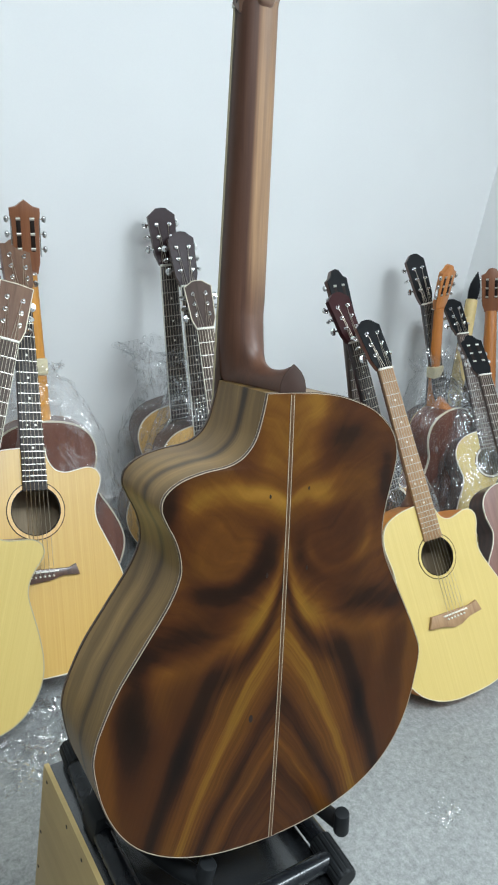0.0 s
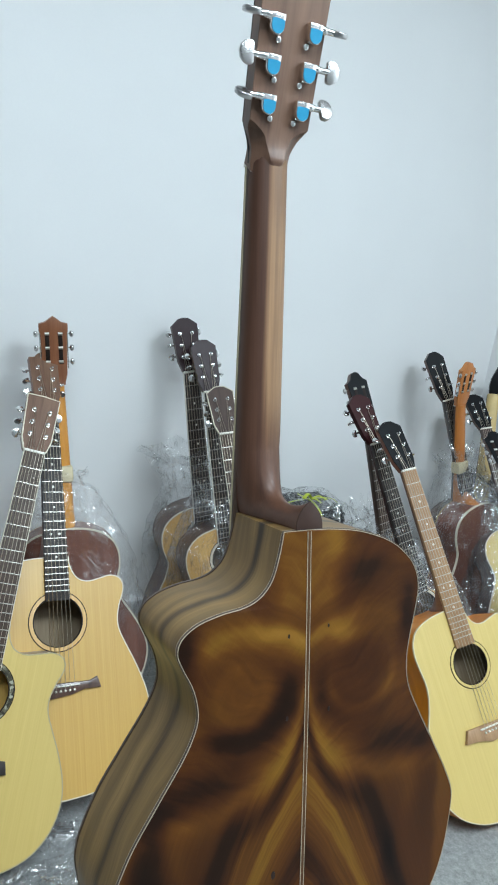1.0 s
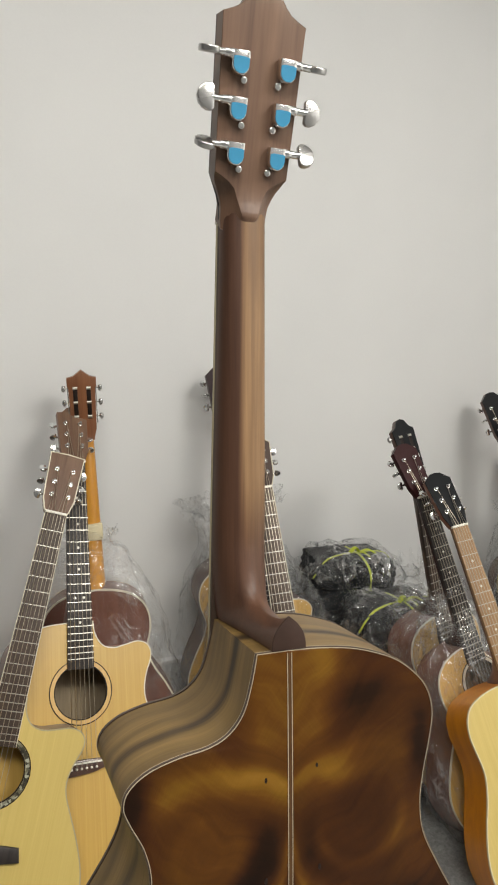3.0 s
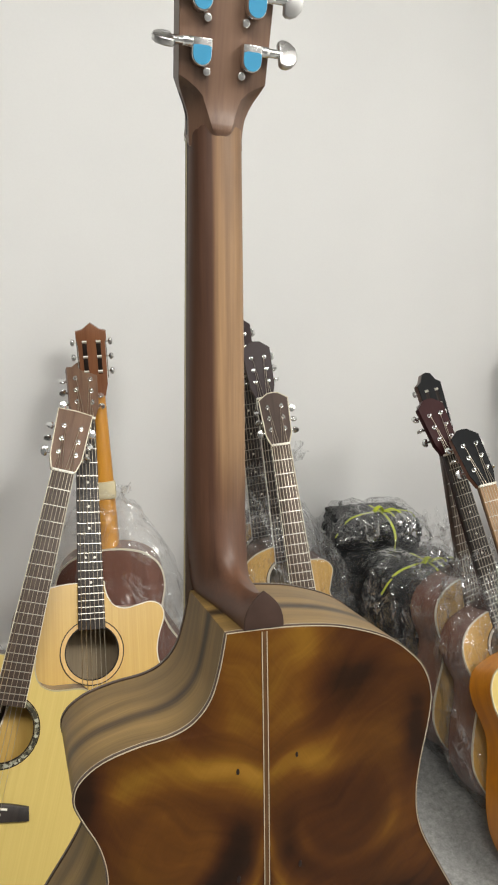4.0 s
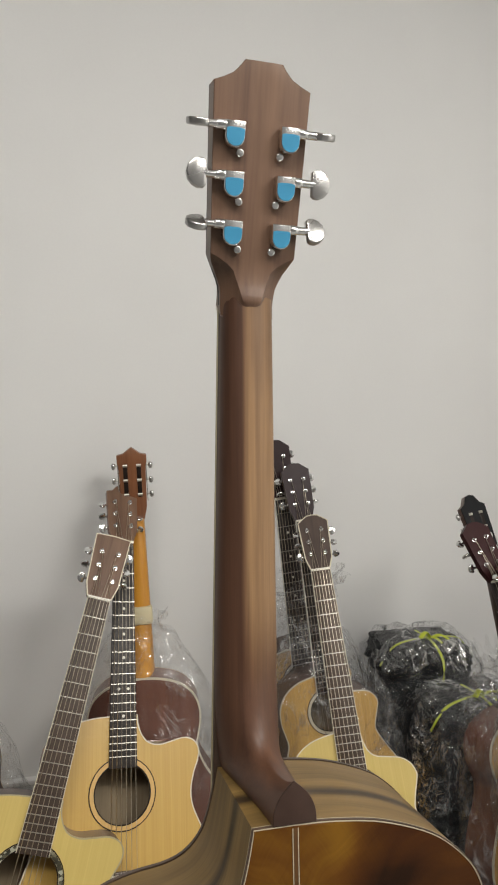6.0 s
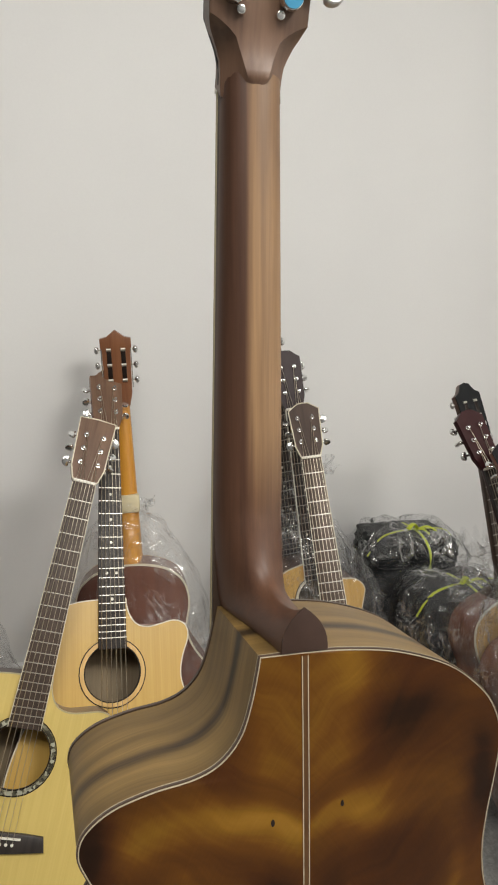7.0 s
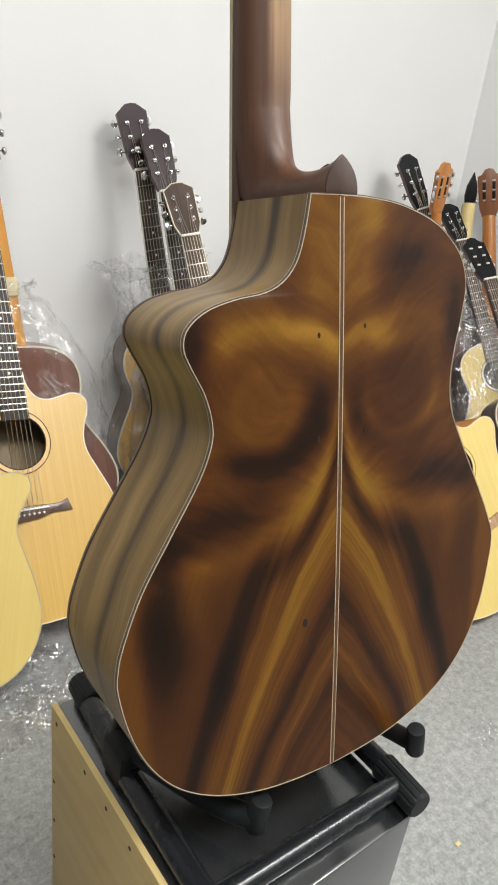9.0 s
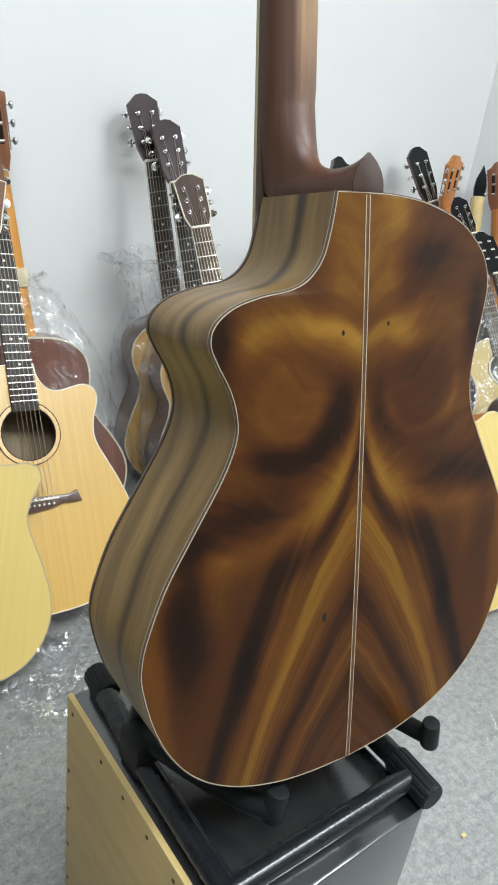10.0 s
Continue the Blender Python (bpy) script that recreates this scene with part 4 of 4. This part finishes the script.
def cajon():
    g = thing("cajon", "black box drum with a yellow plywood front, on the floor", "box drum", BOX)
    part("shell", bm_box(0.006, BOX_W, -BOX_D, 0, 0.012, BOX_H, 0.004, 2), "boxblack", g, "black laminated shell")
    part("tapa", bm_box(-0.0005, 0.0055, -BOX_D - 0.001, 0.001, 0.012, BOX_H + 0.0015, 0.0022, 2), "ply", g, "yellow birch plywood front plate")
    part("tapa_edge", bm_box(0.0003, 0.0062, -BOX_D, 0.0, BOX_H + 0.0012, BOX_H + 0.0022), "plyedge", g)
    for x, y in ((0.03, -0.03), (BOX_W - 0.03, -0.03), (0.03, -BOX_D + 0.03), (BOX_W - 0.03, -BOX_D + 0.03)):
        part("foot", bm_cyl(0.016, 0.014, (x, y, 0.013), (x, y, 0.0), 16, 0.002), "rubber", g)
    screw = None
    spots = [(-0.016, BOX_H - 0.013)] + [(-0.088 - 0.049 * k, BOX_H - 0.014) for k in range(5)] + [(-0.004 - 0.004, BOX_H - 0.112 - 0.067 * k) for k in range(5)] + [(-BOX_D + 0.008, BOX_H - 0.11 - 0.067 * k) for k in range(5)]
    for y, z in spots:
        if screw:
            twin("screw", screw, g, pose(0, y, z))
        else:
            screw = part("screw", bm_cyl(0.0030, 0.0024, (0.001, 0, 0), (-0.0012, 0, 0), 10, 0.0005), "screw", g, "", pose(0, y, z))


cajon()


def grooved_foot(name, a, b, r, parent):
    """A rubber sleeve with lengthwise ribs and a rounded flat end."""
    a, b = Vector(a), Vector(b)
    d = (b - a).normalized()
    side = d.cross((0, 0, 1)).normalized()
    up = side.cross(d)
    rings = []
    for f, k in ((0, 0.93), (0.04, 1.0), (0.9, 1.0), (0.97, 0.95), (1.0, 0.84)):
        p = a.lerp(b, f)
        rings.append([p + (side * math.cos(2 * math.pi * i / 48) + up * math.sin(2 * math.pi * i / 48)) * r * k * (0.93 if i % 4 == 0 and f < 0.99 else 1.0) for i in range(48)])
    return part(name, loft(rings), "rubber", parent, "ribbed black rubber foot", None, 30)


def guitar_stand():
    g = thing("guitar_stand", "black tubular steel guitar stand on the box", "guitar stand", BOX)
    r, zt = 0.0122, BOX_H + 0.0158
    xl, xr = 0.024, 0.256
    part("leg_tube", tube([(xl + 0.008, -0.020, zt), (xl, -0.13, zt), (xl - 0.002, -0.285, zt)], r, 18), "tube", g)
    part("leg_tube", tube([(xr - 0.004, -0.02, zt), (xr, -0.150, zt), (xr, -0.290, zt)], r, 18), "tube", g)
    part("cross_tube", tube([(xl, -0.283, zt + 0.001), (xr, -0.288, zt + 0.001)], r * 0.95, 18), "tube", g)
    grooved_foot("foot", (xl + 0.009, -0.034, zt), (xl + 0.012, 0.004, zt), 0.0152, g)
    grooved_foot("foot", (xr, -0.262, zt), (xr - 0.004, -0.318, zt), 0.0152, g)
    # upright that the guitar's front rests against
    part("upright", tube(spline([(xl, -0.10, zt), (0.07, -0.085, zt + 0.12), (0.14, -0.065, zt + 0.27), (0.21, -0.085, zt + 0.12), (xr, -0.10, zt)], 5), 0.009, 12), "tube", g)
    # two brackets on the legs, each with a cradle arm and its upturned peg
    part("bracket", bm_box(xl - 0.013, xl + 0.016, -0.140, -0.100, BOX_H + 0.002, BOX_H + 0.046, 0.005), "rubber", g)
    part("bracket", bm_box(xr - 0.016, xr + 0.010, -0.180, -0.145, BOX_H + 0.002, BOX_H + 0.050, 0.005), "rubber", g)
    left = [(xl + 0.006, -0.125, BOX_H + 0.040), (0.046, -0.180, BOX_H + 0.046), (0.066, -0.228, BOX_H + 0.048), (0.081, -0.262, BOX_H + 0.056)]
    right = [(xr - 0.004, -0.170, BOX_H + 0.048), (0.246, -0.235, BOX_H + 0.066), (0.238, -0.278, BOX_H + 0.088), (0.231, -0.306, BOX_H + 0.104)]
    for arm, lean, k in ((left, (0.004, 0.001), 0.0105), (right, (-0.006, 0.001), 0.0088)):
        pts = spline(arm, 5)
        part("cradle_arm", tube(pts, [k * 1.05] * (len(pts) - 3) + [k, k * 0.97, k * 0.95], 16), "rubber", g, "padded black cradle arm")
        e = Vector(arm[-1])
        part("peg", bm_cyl(k, k * 0.95, e + Vector((0, 0, -k)), e + Vector((lean[0], lean[1], 0.022)), 22, 0.002), "rubber", g, "upturned rubber peg")


guitar_stand()

# ---- guitars against the wall ----
make_guitar("classical_guitar", "red-brown classical guitar turned to the wall, in a clear plastic bag", standing((-0.690, 1.944, 1.068), (-0.492, 1.801, 0.049), (-0.433, 0.887, -0.210), 1.061, 1.030), 0.49, 0.186, 0.095, False, 0.845,
            "amber", "mahogany", "mahogany", "goldneck", "rosewood", "ogee", "rosyhead", "cream", None, "none", "cream", "ebony", False, True, back_bind="cream", tape=True, facing=False, head_back="headbrown", head_scale=0.95)
make_guitar("acoustic_guitar", "natural spruce cutaway guitar with a rosewood headstock", standing((-0.671, 1.882, 0.974), (-0.354, 1.401, 0.090), (0.553, -0.632, 0.542), 1.055, 1.024), 0.518, 0.207, 0.10, True, 0.886,
            "spruce", "mahogany", "mahogany", "mahogany", "ebony", "crown", "rosyhead", "cream", None, "plain", "amber", "darkbrown", hole_off=0.514, saddle_off=0.660, hole=1.12, wave=True, broad=True)
make_guitar("acoustic_guitar", "pale spruce cutaway guitar with a square bound headstock", standing((-0.586, 1.726, 0.953), (-0.518, 1.177, 0.053), (0.535, -0.703, 0.469), 1.056, 1.025), 0.474, 0.206, 0.10, True, 0.840,
            "pale", "darkbrown", "darkbrown", "mahogany", "rosewood", "plain", "rosyhead", "oldcream", "cream", "none", "mosaic", "ebony", head_bind="cream", hole_off=0.503, saddle_off=0.638, hole=1.12, broad=True, head_scale=0.82)
make_guitar("acoustic_guitar", "guitar with a plum headstock wrapped in clear plastic", standing((-0.382, 2.173, 1.086), (-0.164, 2.188, 0.017), (0.507, -0.857, 0.091), 1.091, 1.059), 0.49, 0.19, 0.10, True, 0.880,
            "amber", "darkbrown", "darkbrown", "darkbrown", "ebony", "angled", "purple", "cream", "bone", "plain")
make_guitar("acoustic_guitar", "guitar with a dark plum headstock wrapped in clear plastic", standing((-0.315, 2.146, 1.037), (-0.051, 2.050, 0.023), (0.488, -0.848, 0.207), 1.051, 1.021), 0.49, 0.19, 0.10, True, 0.880,
            "amber", "darkbrown", "darkbrown", "darkbrown", "ebony", "angled", "purple", "cream", "bone", "plain")
make_guitar("acoustic_guitar", "pale cutaway guitar with a bound grey-brown headstock", standing((-0.257, 2.092, 0.954), (0.107, 1.627, 0.081), (0.170, -0.839, 0.518), 1.053, 1.023), 0.50, 0.195, 0.10, True, 0.853,
            "pale", "darkbrown", "darkbrown", "darkbrown", "rosewood", "angled", "greybrown", "cream", "cream", "none", "greybrown", "ebony", head_bind="cream")
make_guitar("classical_guitar", "dark-headed classical guitar in a clear plastic bag", standing((0.142, 2.206, 1.007), (0.461, 2.102, 0.032), (0.643, -0.711, 0.286), 1.031, 1.001), 0.49, 0.186, 0.10, False, 0.845,
            "amber", "mahogany", "mahogany", "darkbrown", "rosewood", "slot", "black", "cream", None, "none", "cream", "ebony", True, True, head_scale=1.0)
make_guitar("acoustic_guitar", "dark red headed guitar in a clear plastic bag", standing((0.145, 2.147, 0.961), (0.590, 1.940, 0.047), (0.520, -0.760, 0.390), 1.036, 1.000), 0.49, 0.19, 0.10, True, 0.880,
            "amber", "mahogany", "mahogany", "redhead", "ebony", "angled", "redhead", "cream", None, "plain")
make_guitar("acoustic_guitar", "pale spruce cutaway guitar with a black headstock and honey sides", standing((0.237, 2.083, 0.905), (0.691, 1.714, 0.050), (0.367, -0.767, 0.526), 1.035, 1.005), 0.512, 0.200, 0.10, True, 0.884,
            "pale", "honey", "honey", "mahogany", "tan_board", "angled", "black", "tape", None, "plain", "pale", "tan_board", hole_off=0.516, saddle_off=0.674, wave="hump", broad=True)


# ---- more guitars in the far corner and at the near end of the row ----
make_guitar("acoustic_guitar", "black-headed guitar leaning in the corner in plastic", standing((0.425, 2.814, 1.037), (0.822, 2.708, 0.046), (0.441, -0.856, 0.269), 1.072, 1.041), 0.49, 0.19, 0.10, True, 0.856,
            "pale", "darkbrown", "darkbrown", "darkbrown", "ebony", "angled", "black", "cream", None, "plain", head_scale=1.04)
make_guitar("classical_guitar", "brown classical guitar turned to the wall, tape round its orange neck", standing((0.494, 2.768, 1.047), (0.694, 2.800, 0.015), (-0.700, 0.705, -0.114), 1.052, 1.022), 0.49, 0.186, 0.095, False, 0.845,
            "pale", "mahogany", "mahogany", "orange", "rosewood", "slot", "orange", "cream", None, "none", "cream", "ebony", False, True, back_bind="cream", tape=True, facing=False)
make_guitar("acoustic_guitar", "glossy dark-headed guitar with chrome tuners in plastic", standing((0.596, 2.926, 0.921), (0.975, 2.480, 0.056), (0.206, -0.829, 0.519), 1.039, 1.009), 0.49, 0.19, 0.10, True, 0.856,
            "pale", "darkbrown", "darkbrown", "darkbrown", "greybrown", "angled", "black", "cream", None, "plain")
make_guitar("classical_guitar", "black slotted-head classical guitar in front of the corner", standing((0.622, 2.608, 0.854), (1.002, 2.064, 0.063), (0.146, -0.781, 0.607), 1.033, 1.002), 0.49, 0.186, 0.10, False, 0.845,
            "mahogany", "darkbrown", "darkbrown", "darkbrown", "rosewood", "slot", "black", "cream", None, "none", "cream", "ebony", True, True)
make_guitar("classical_guitar", "brown slotted-head classical guitar turned to the wall", standing((0.748, 3.107, 1.062), (0.940, 2.790, 0.020), (0.300, 0.900, -0.356), 1.121, 1.060), 0.49, 0.186, 0.095, False, 0.845,
            "pale", "mahogany", "mahogany", "orange", "rosewood", "slot", "rosyhead", "cream", None, "none", "cream", "ebony", False, True, back_bind="cream", facing=False, head_back="headbrown")
make_guitar("travel_guitar", "small brown guitar with a golden neck and pointed black head", standing((0.683, 3.027, 1.030), (0.715, 2.700, 0.015), (0.050, 0.950, -0.304), 1.067, 1.036), 0.47, 0.15, 0.08, False, 0.885,
            "honey", "mahogany", "mahogany", "plyedge", "rosewood", "point", "black", "cream", None, "none", "cream", "ebony", False, back_bind="cream", facing=False, head_scale=1.0, plain_head=True, head_back="black")
make_guitar("acoustic_guitar", "red-brown guitar turned to the wall, in a clear plastic bag", standing((0.996, 2.772, 0.994), (1.229, 2.463, 0.007), (-0.518, 0.774, -0.365), 1.061, 1.030), 0.50, 0.195, 0.10, False, 0.856,
            "pale", "mahogany", "mahogany", "mahogany", "rosewood", "plain", "rosyhead", "cream", None, "plain", back_bind="cream", facing=False)
make_guitar("acoustic_guitar", "pale spruce guitar in plastic at the near end of the row", standing((-1.125, 1.538, 0.965), (-0.808, 1.198, 0.046), (0.405, -0.803, 0.437), 1.030, 1.000), 0.49, 0.19, 0.10, True, 0.856,
            "spruce", "darkbrown", "darkbrown", "mahogany", "rosewood", "plain", "rosyhead", "cream", None, "plain")
make_guitar("acoustic_guitar", "brown guitar wrapped in clear plastic, turned to the wall", standing((-1.134, 1.625, 0.966), (-0.740, 1.461, 0.007), (-0.408, 0.857, -0.314), 1.049, 1.019), 0.49, 0.19, 0.10, False, 0.856,
            "amber", "darkbrown", "darkbrown", "mahogany", "rosewood", "plain", "rosyhead", "cream", None, "plain", back_bind="cream", facing=False)


# ---- clear plastic bags ----
def plastic_bag(label, m, seed, top=0.66, width=1.0, material="film", back=0.10, spread=1.0, flare=0.055, mouth_r=0.046):
    """A loose clear bag drawn over a guitar's body and gathered on its neck."""
    prof = [(-0.012, 0.05), (0.0, 0.10), (0.04, 0.165), (0.12, 0.205), (0.22, 0.205), (0.32, 0.180), (0.42, 0.160), (0.49, 0.128), (0.54, 0.100), (0.58, max(0.078, mouth_r)), (top - 0.02, mouth_r * 1.13), (top, mouth_r)]
    rings, seg = [], 84
    pts = spline([(z, w, 0) for z, w in prof], 7)
    for i, p in enumerate(pts):
        z, w = p.x, p.y * width
        d = min(0.074, 0.03 + w * 0.32)
        ring = []
        for k in range(seg):
            a = 2 * math.pi * k / seg
            c, s = math.cos(a), math.sin(a)
            q = Vector((c * 3.0 + seed, s * 3.0, z * 11.0))
            crush = 1 - min(1.0, 4.0 * abs(noise.noise(Vector((c * 4.6 + seed, s * 4.6 + z * 9.0, z * 17.0)))))
            fold = 1 + 0.030 * crush + 0.055 * spread * noise.noise(q) + 0.05 * spread * noise.noise(q * 2.7) + (0.22 * noise.noise(q * 1.9) * max(0, z - 0.5) / 0.16)
            ring.append((math.copysign(abs(c) ** 0.8, c) * w * fold, back / 2 + math.copysign(abs(s) ** 0.7, s) * d * fold, z + 0.012 * noise.noise(q * 1.4)))
        rings.append(ring)
    bag = thing("plastic_bag", label, "plastic bag", m, "clear bags over guitars")
    part("film_body", loft(rings, True, False), material, bag, "", None, 180)
    # the gathered mouth of the bag, flaring and ruffled
    mouth, collar = rings[-1], []
    mid = Vector((0, back / 2, 0))
    for s in range(7):
        f = s / 6
        row = []
        for k, p in enumerate(mouth):
            a = 2 * math.pi * k / seg
            q = Vector((math.cos(a) * 2.6 + seed * 2, math.sin(a) * 2.6, f * 1.2))
            out = Vector((p[0], p[1], 0)) - mid
            grow = 0.96 + f * (0.40 + 0.60 * noise.noise(q * 1.1) + 0.10 * noise.noise(q * 3.1))
            row.append((mid.x + out.x * grow, mid.y + out.y * grow, p[2] - 0.004 + flare * f * (0.8 + 0.7 * noise.noise(q * 1.9))))
        collar.append(row)
    part("gathered_mouth", loft(collar, True, False), "thinfilm", bag, "ruffled open end", None, 180)
    return bag


plastic_bag("clear crumpled plastic bag over the red-brown guitar", standing((-0.690, 1.944, 1.068), (-0.492, 1.801, 0.049), (-0.433, 0.887, -0.210), 1.061, 1.030), 1.3, 0.61, flare=0.022)
plastic_bag("clear crumpled plastic bag over a plum-headed guitar", standing((-0.382, 2.173, 1.086), (-0.164, 2.188, 0.017), (0.507, -0.857, 0.091), 1.091, 1.059), 4.1, 0.625, 1.02, "thinfilm", mouth_r=0.100)
plastic_bag("clear crumpled plastic bag over a dark-headed guitar", standing((-0.315, 2.146, 1.037), (-0.051, 2.050, 0.023), (0.488, -0.848, 0.207), 1.051, 1.021), 7.7, 0.58, 1.0, "thinfilm")
plastic_bag("clear shiny plastic bag over a classical guitar", standing((0.142, 2.206, 1.007), (0.461, 2.102, 0.032), (0.643, -0.711, 0.286), 1.031, 1.001), 2.9, 0.60, 1.0, "thinfilm")
plastic_bag("clear shiny plastic bag over a red-headed guitar", standing((0.145, 2.147, 0.961), (0.590, 1.940, 0.047), (0.520, -0.760, 0.390), 1.036, 1.000), 5.6, 0.60, 1.0, "thinfilm")
plastic_bag("clear wrinkled plastic bag over a corner guitar", standing((0.425, 2.814, 1.037), (0.822, 2.708, 0.046), (0.441, -0.856, 0.269), 1.072, 1.041), 9.2, 0.62, 1.0)
plastic_bag("clear wrinkled plastic bag over the taped guitar", standing((0.494, 2.768, 1.047), (0.694, 2.800, 0.015), (-0.700, 0.705, -0.114), 1.052, 1.022), 11.4, 0.66, 1.0)
plastic_bag("clear wrinkled plastic bag over a dark corner guitar", standing((0.596, 2.926, 0.921), (0.975, 2.480, 0.056), (0.206, -0.829, 0.519), 1.039, 1.009), 13.3, 0.60, 1.0)
plastic_bag("clear shiny plastic bag over the red-brown corner guitar", standing((0.996, 2.772, 0.994), (1.229, 2.463, 0.007), (-0.518, 0.774, -0.365), 1.061, 1.030), 15.8, 0.64, 1.0)
plastic_bag("crinkled shiny plastic bag over the small corner guitar", standing((0.683, 3.027, 1.030), (0.715, 2.700, 0.015), (0.050, 0.950, -0.304), 1.067, 1.036), 23.5, 0.56, 0.92, "wrapfilm", 0.08)
plastic_bag("clear crumpled plastic bag over the end guitar", standing((-1.125, 1.538, 0.965), (-0.808, 1.198, 0.046), (0.405, -0.803, 0.437), 1.030, 1.000), 17.1, 0.66, 1.0)
plastic_bag("clear crumpled plastic bag over the brown end guitar", standing((-1.134, 1.625, 0.966), (-0.740, 1.461, 0.007), (-0.408, 0.857, -0.314), 1.049, 1.019), 19.6, 0.66, 1.0)


def loose_sheet(label, centre, sx, sy, yaw, seed, height=0.05):
    """A crumpled sheet of clear film lying on the floor."""
    bm = bmesh.new()
    bmesh.ops.create_grid(bm, x_segments=46, y_segments=40, size=0.5)
    for v in bm.verts:
        x, y = v.co.x, v.co.y
        q = Vector((x * 7 + seed, y * 7, 0.3))
        edge = 1 + 0.25 * noise.noise(Vector((math.atan2(y, x) * 1.7, seed, 0)))
        ridge = 1 - min(1, abs(noise.noise(q)) * 3.2)
        z = 0.002 + height * (0.75 * ridge ** 2 * abs(noise.noise(q * 0.6 + Vector((9, 0, 0)))) + 0.30 * abs(noise.noise(q * 2.6)))
        v.co = (x * sx * edge, y * sy * edge, z)
    return part("plastic_sheet", bm, "wrapfilm", None, label, pose(*centre, 0, 0, yaw), 25, "plastic sheet")


loose_sheet("crumpled clear plastic film on the grey floor", (-0.40, 1.30, 0.001), 0.42, 0.36, 25, 3.0, 0.065)
loose_sheet("small crinkled scrap of clear film on the floor", (0.565, 1.352, 0.001), 0.075, 0.055, 50, 8.0, 0.012)


# ---- bundles of folded gig bags in plastic ----
def gig_bag_bundle(label, m, w, d, h, seed, layers):
    g = thing("gig_bag_bundle", label, "bag bundle", m, "bundles of gig bags")

    def lump(x0, x1, y0, y1, z0, z1, amount, s, cuts=14):
        bm = bmesh.new()
        bmesh.ops.create_cube(bm, size=2)
        bmesh.ops.subdivide_edges(bm, edges=list(bm.edges), cuts=cuts, use_grid_fill=True)
        for v in bm.verts:
            c = v.co
            n = Vector([math.copysign(abs(t) ** 4, t) for t in c])
            k = (abs(c.x) ** 5 + abs(c.y) ** 5 + abs(c.z) ** 5) ** (1 / 5)
            p = c / k
            q = Vector((p.x * 2.2 * (x1 - x0) * 4 + s, p.y * 3.0, p.z * 2.0 * (z1 - z0) * 6))
            f = 1 + amount * noise.noise(q) + amount * 0.7 * noise.noise(q * 2.3) - amount * 0.5 * abs(noise.noise(q * 4.1))
            v.co = ((x0 + x1) / 2 + p.x * (x1 - x0) / 2 * f, (y0 + y1) / 2 + p.y * (y1 - y0) / 2 * f, (z0 + z1) / 2 + p.z * (z1 - z0) / 2 * (1 + 0.5 * (f - 1)))
        return bm

    z = 0.0
    for i in range(layers):
        t = h / layers
        j = 0.012 * noise.noise(Vector((i * 2.7, seed, 0)))
        part("folded_gig_bag", lump(-w / 2 + j, w / 2 + j, -d / 2 - j, d / 2, z, z + t * 1.10, 0.10, seed + i * 3.1), "bagcloth", g, "folded black nylon gig bag", None, 180)
        z += t
    part("wrap", lump(-w / 2 - 0.028, w / 2 + 0.028, -d / 2 - 0.028, d / 2 + 0.014, 0.004, h + 0.034, 0.07, seed + 1.7, 18), "wrapfilm", g, "clear plastic wrap", None, 180)
    # ribbon round the top, tied in a knot
    for pts in ([(-w / 2 - 0.012, -d * 0.2, h - 0.05), (-w / 2 + 0.03, -d * 0.22, h + 0.012), (0.0, -d * 0.18, h + 0.026), (w / 2 - 0.03, -d * 0.12, h + 0.012), (w / 2 + 0.012, -d * 0.1, h - 0.05)],
                [(0.01, -d / 2 - 0.018, h - 0.10), (0.008, -d / 2 - 0.012, h - 0.02), (0.0, -d * 0.3, h + 0.020), (0.0, d * 0.2, h + 0.014)]):
        bm = tube(spline(pts, 5), 0.0048, 8, True, 0.25)
        part("ribbon", bm, "lime", g, "lime green ribbon", None, 60)
    for sx, sz in ((-1, 0.016), (1, 0.006), (0.55, -0.004)):
        part("ribbon_end", tube(spline([(0, -d * 0.2, h + 0.026), (sx * 0.022, -d * 0.26, h + 0.034 + sz), (sx * 0.048, -d * 0.33, h + 0.024 + sz)], 4), [0.003] + [0.007] * 8, 8, True, 0.25), "lime", g, "", None, 60)
    for k in range(7):
        part("print_bar", bm_box(-w * 0.30 + 0.013 * k, -w * 0.30 + 0.013 * k + (0.008 if k % 3 else 0.010), -0.0006, 0.0006, -0.010, 0.010 if k % 2 else 0.007), "bagprint", g, "", pose(0, -d / 2 - 0.021, h * 0.62, 0, 18, 0))
    return g


gig_bag_bundle("black gig bags folded in clear plastic with a lime ribbon", ROOM @ pose(0.432, -0.160, 0, 0, 0, -4), 0.28, 0.20, 0.500, 2.0, 6)
gig_bag_bundle("lower pile of plastic-wrapped black gig bags with a lime ribbon", ROOM @ pose(0.442, -0.385, 0, 0, 0, 3), 0.29, 0.20, 0.440, 6.5, 5)

part("paper_scrap", crumple(bm_box(-0.005, 0.005, -0.003, 0.003, 0.0, 0.0012), 0.02, 0.002, 1.0), "plyedge", None, "small pale yellow scrap of paper on the floor", pose(0.456, 1.089, 0.003, 0, 0, 40), 60, "paper scrap")
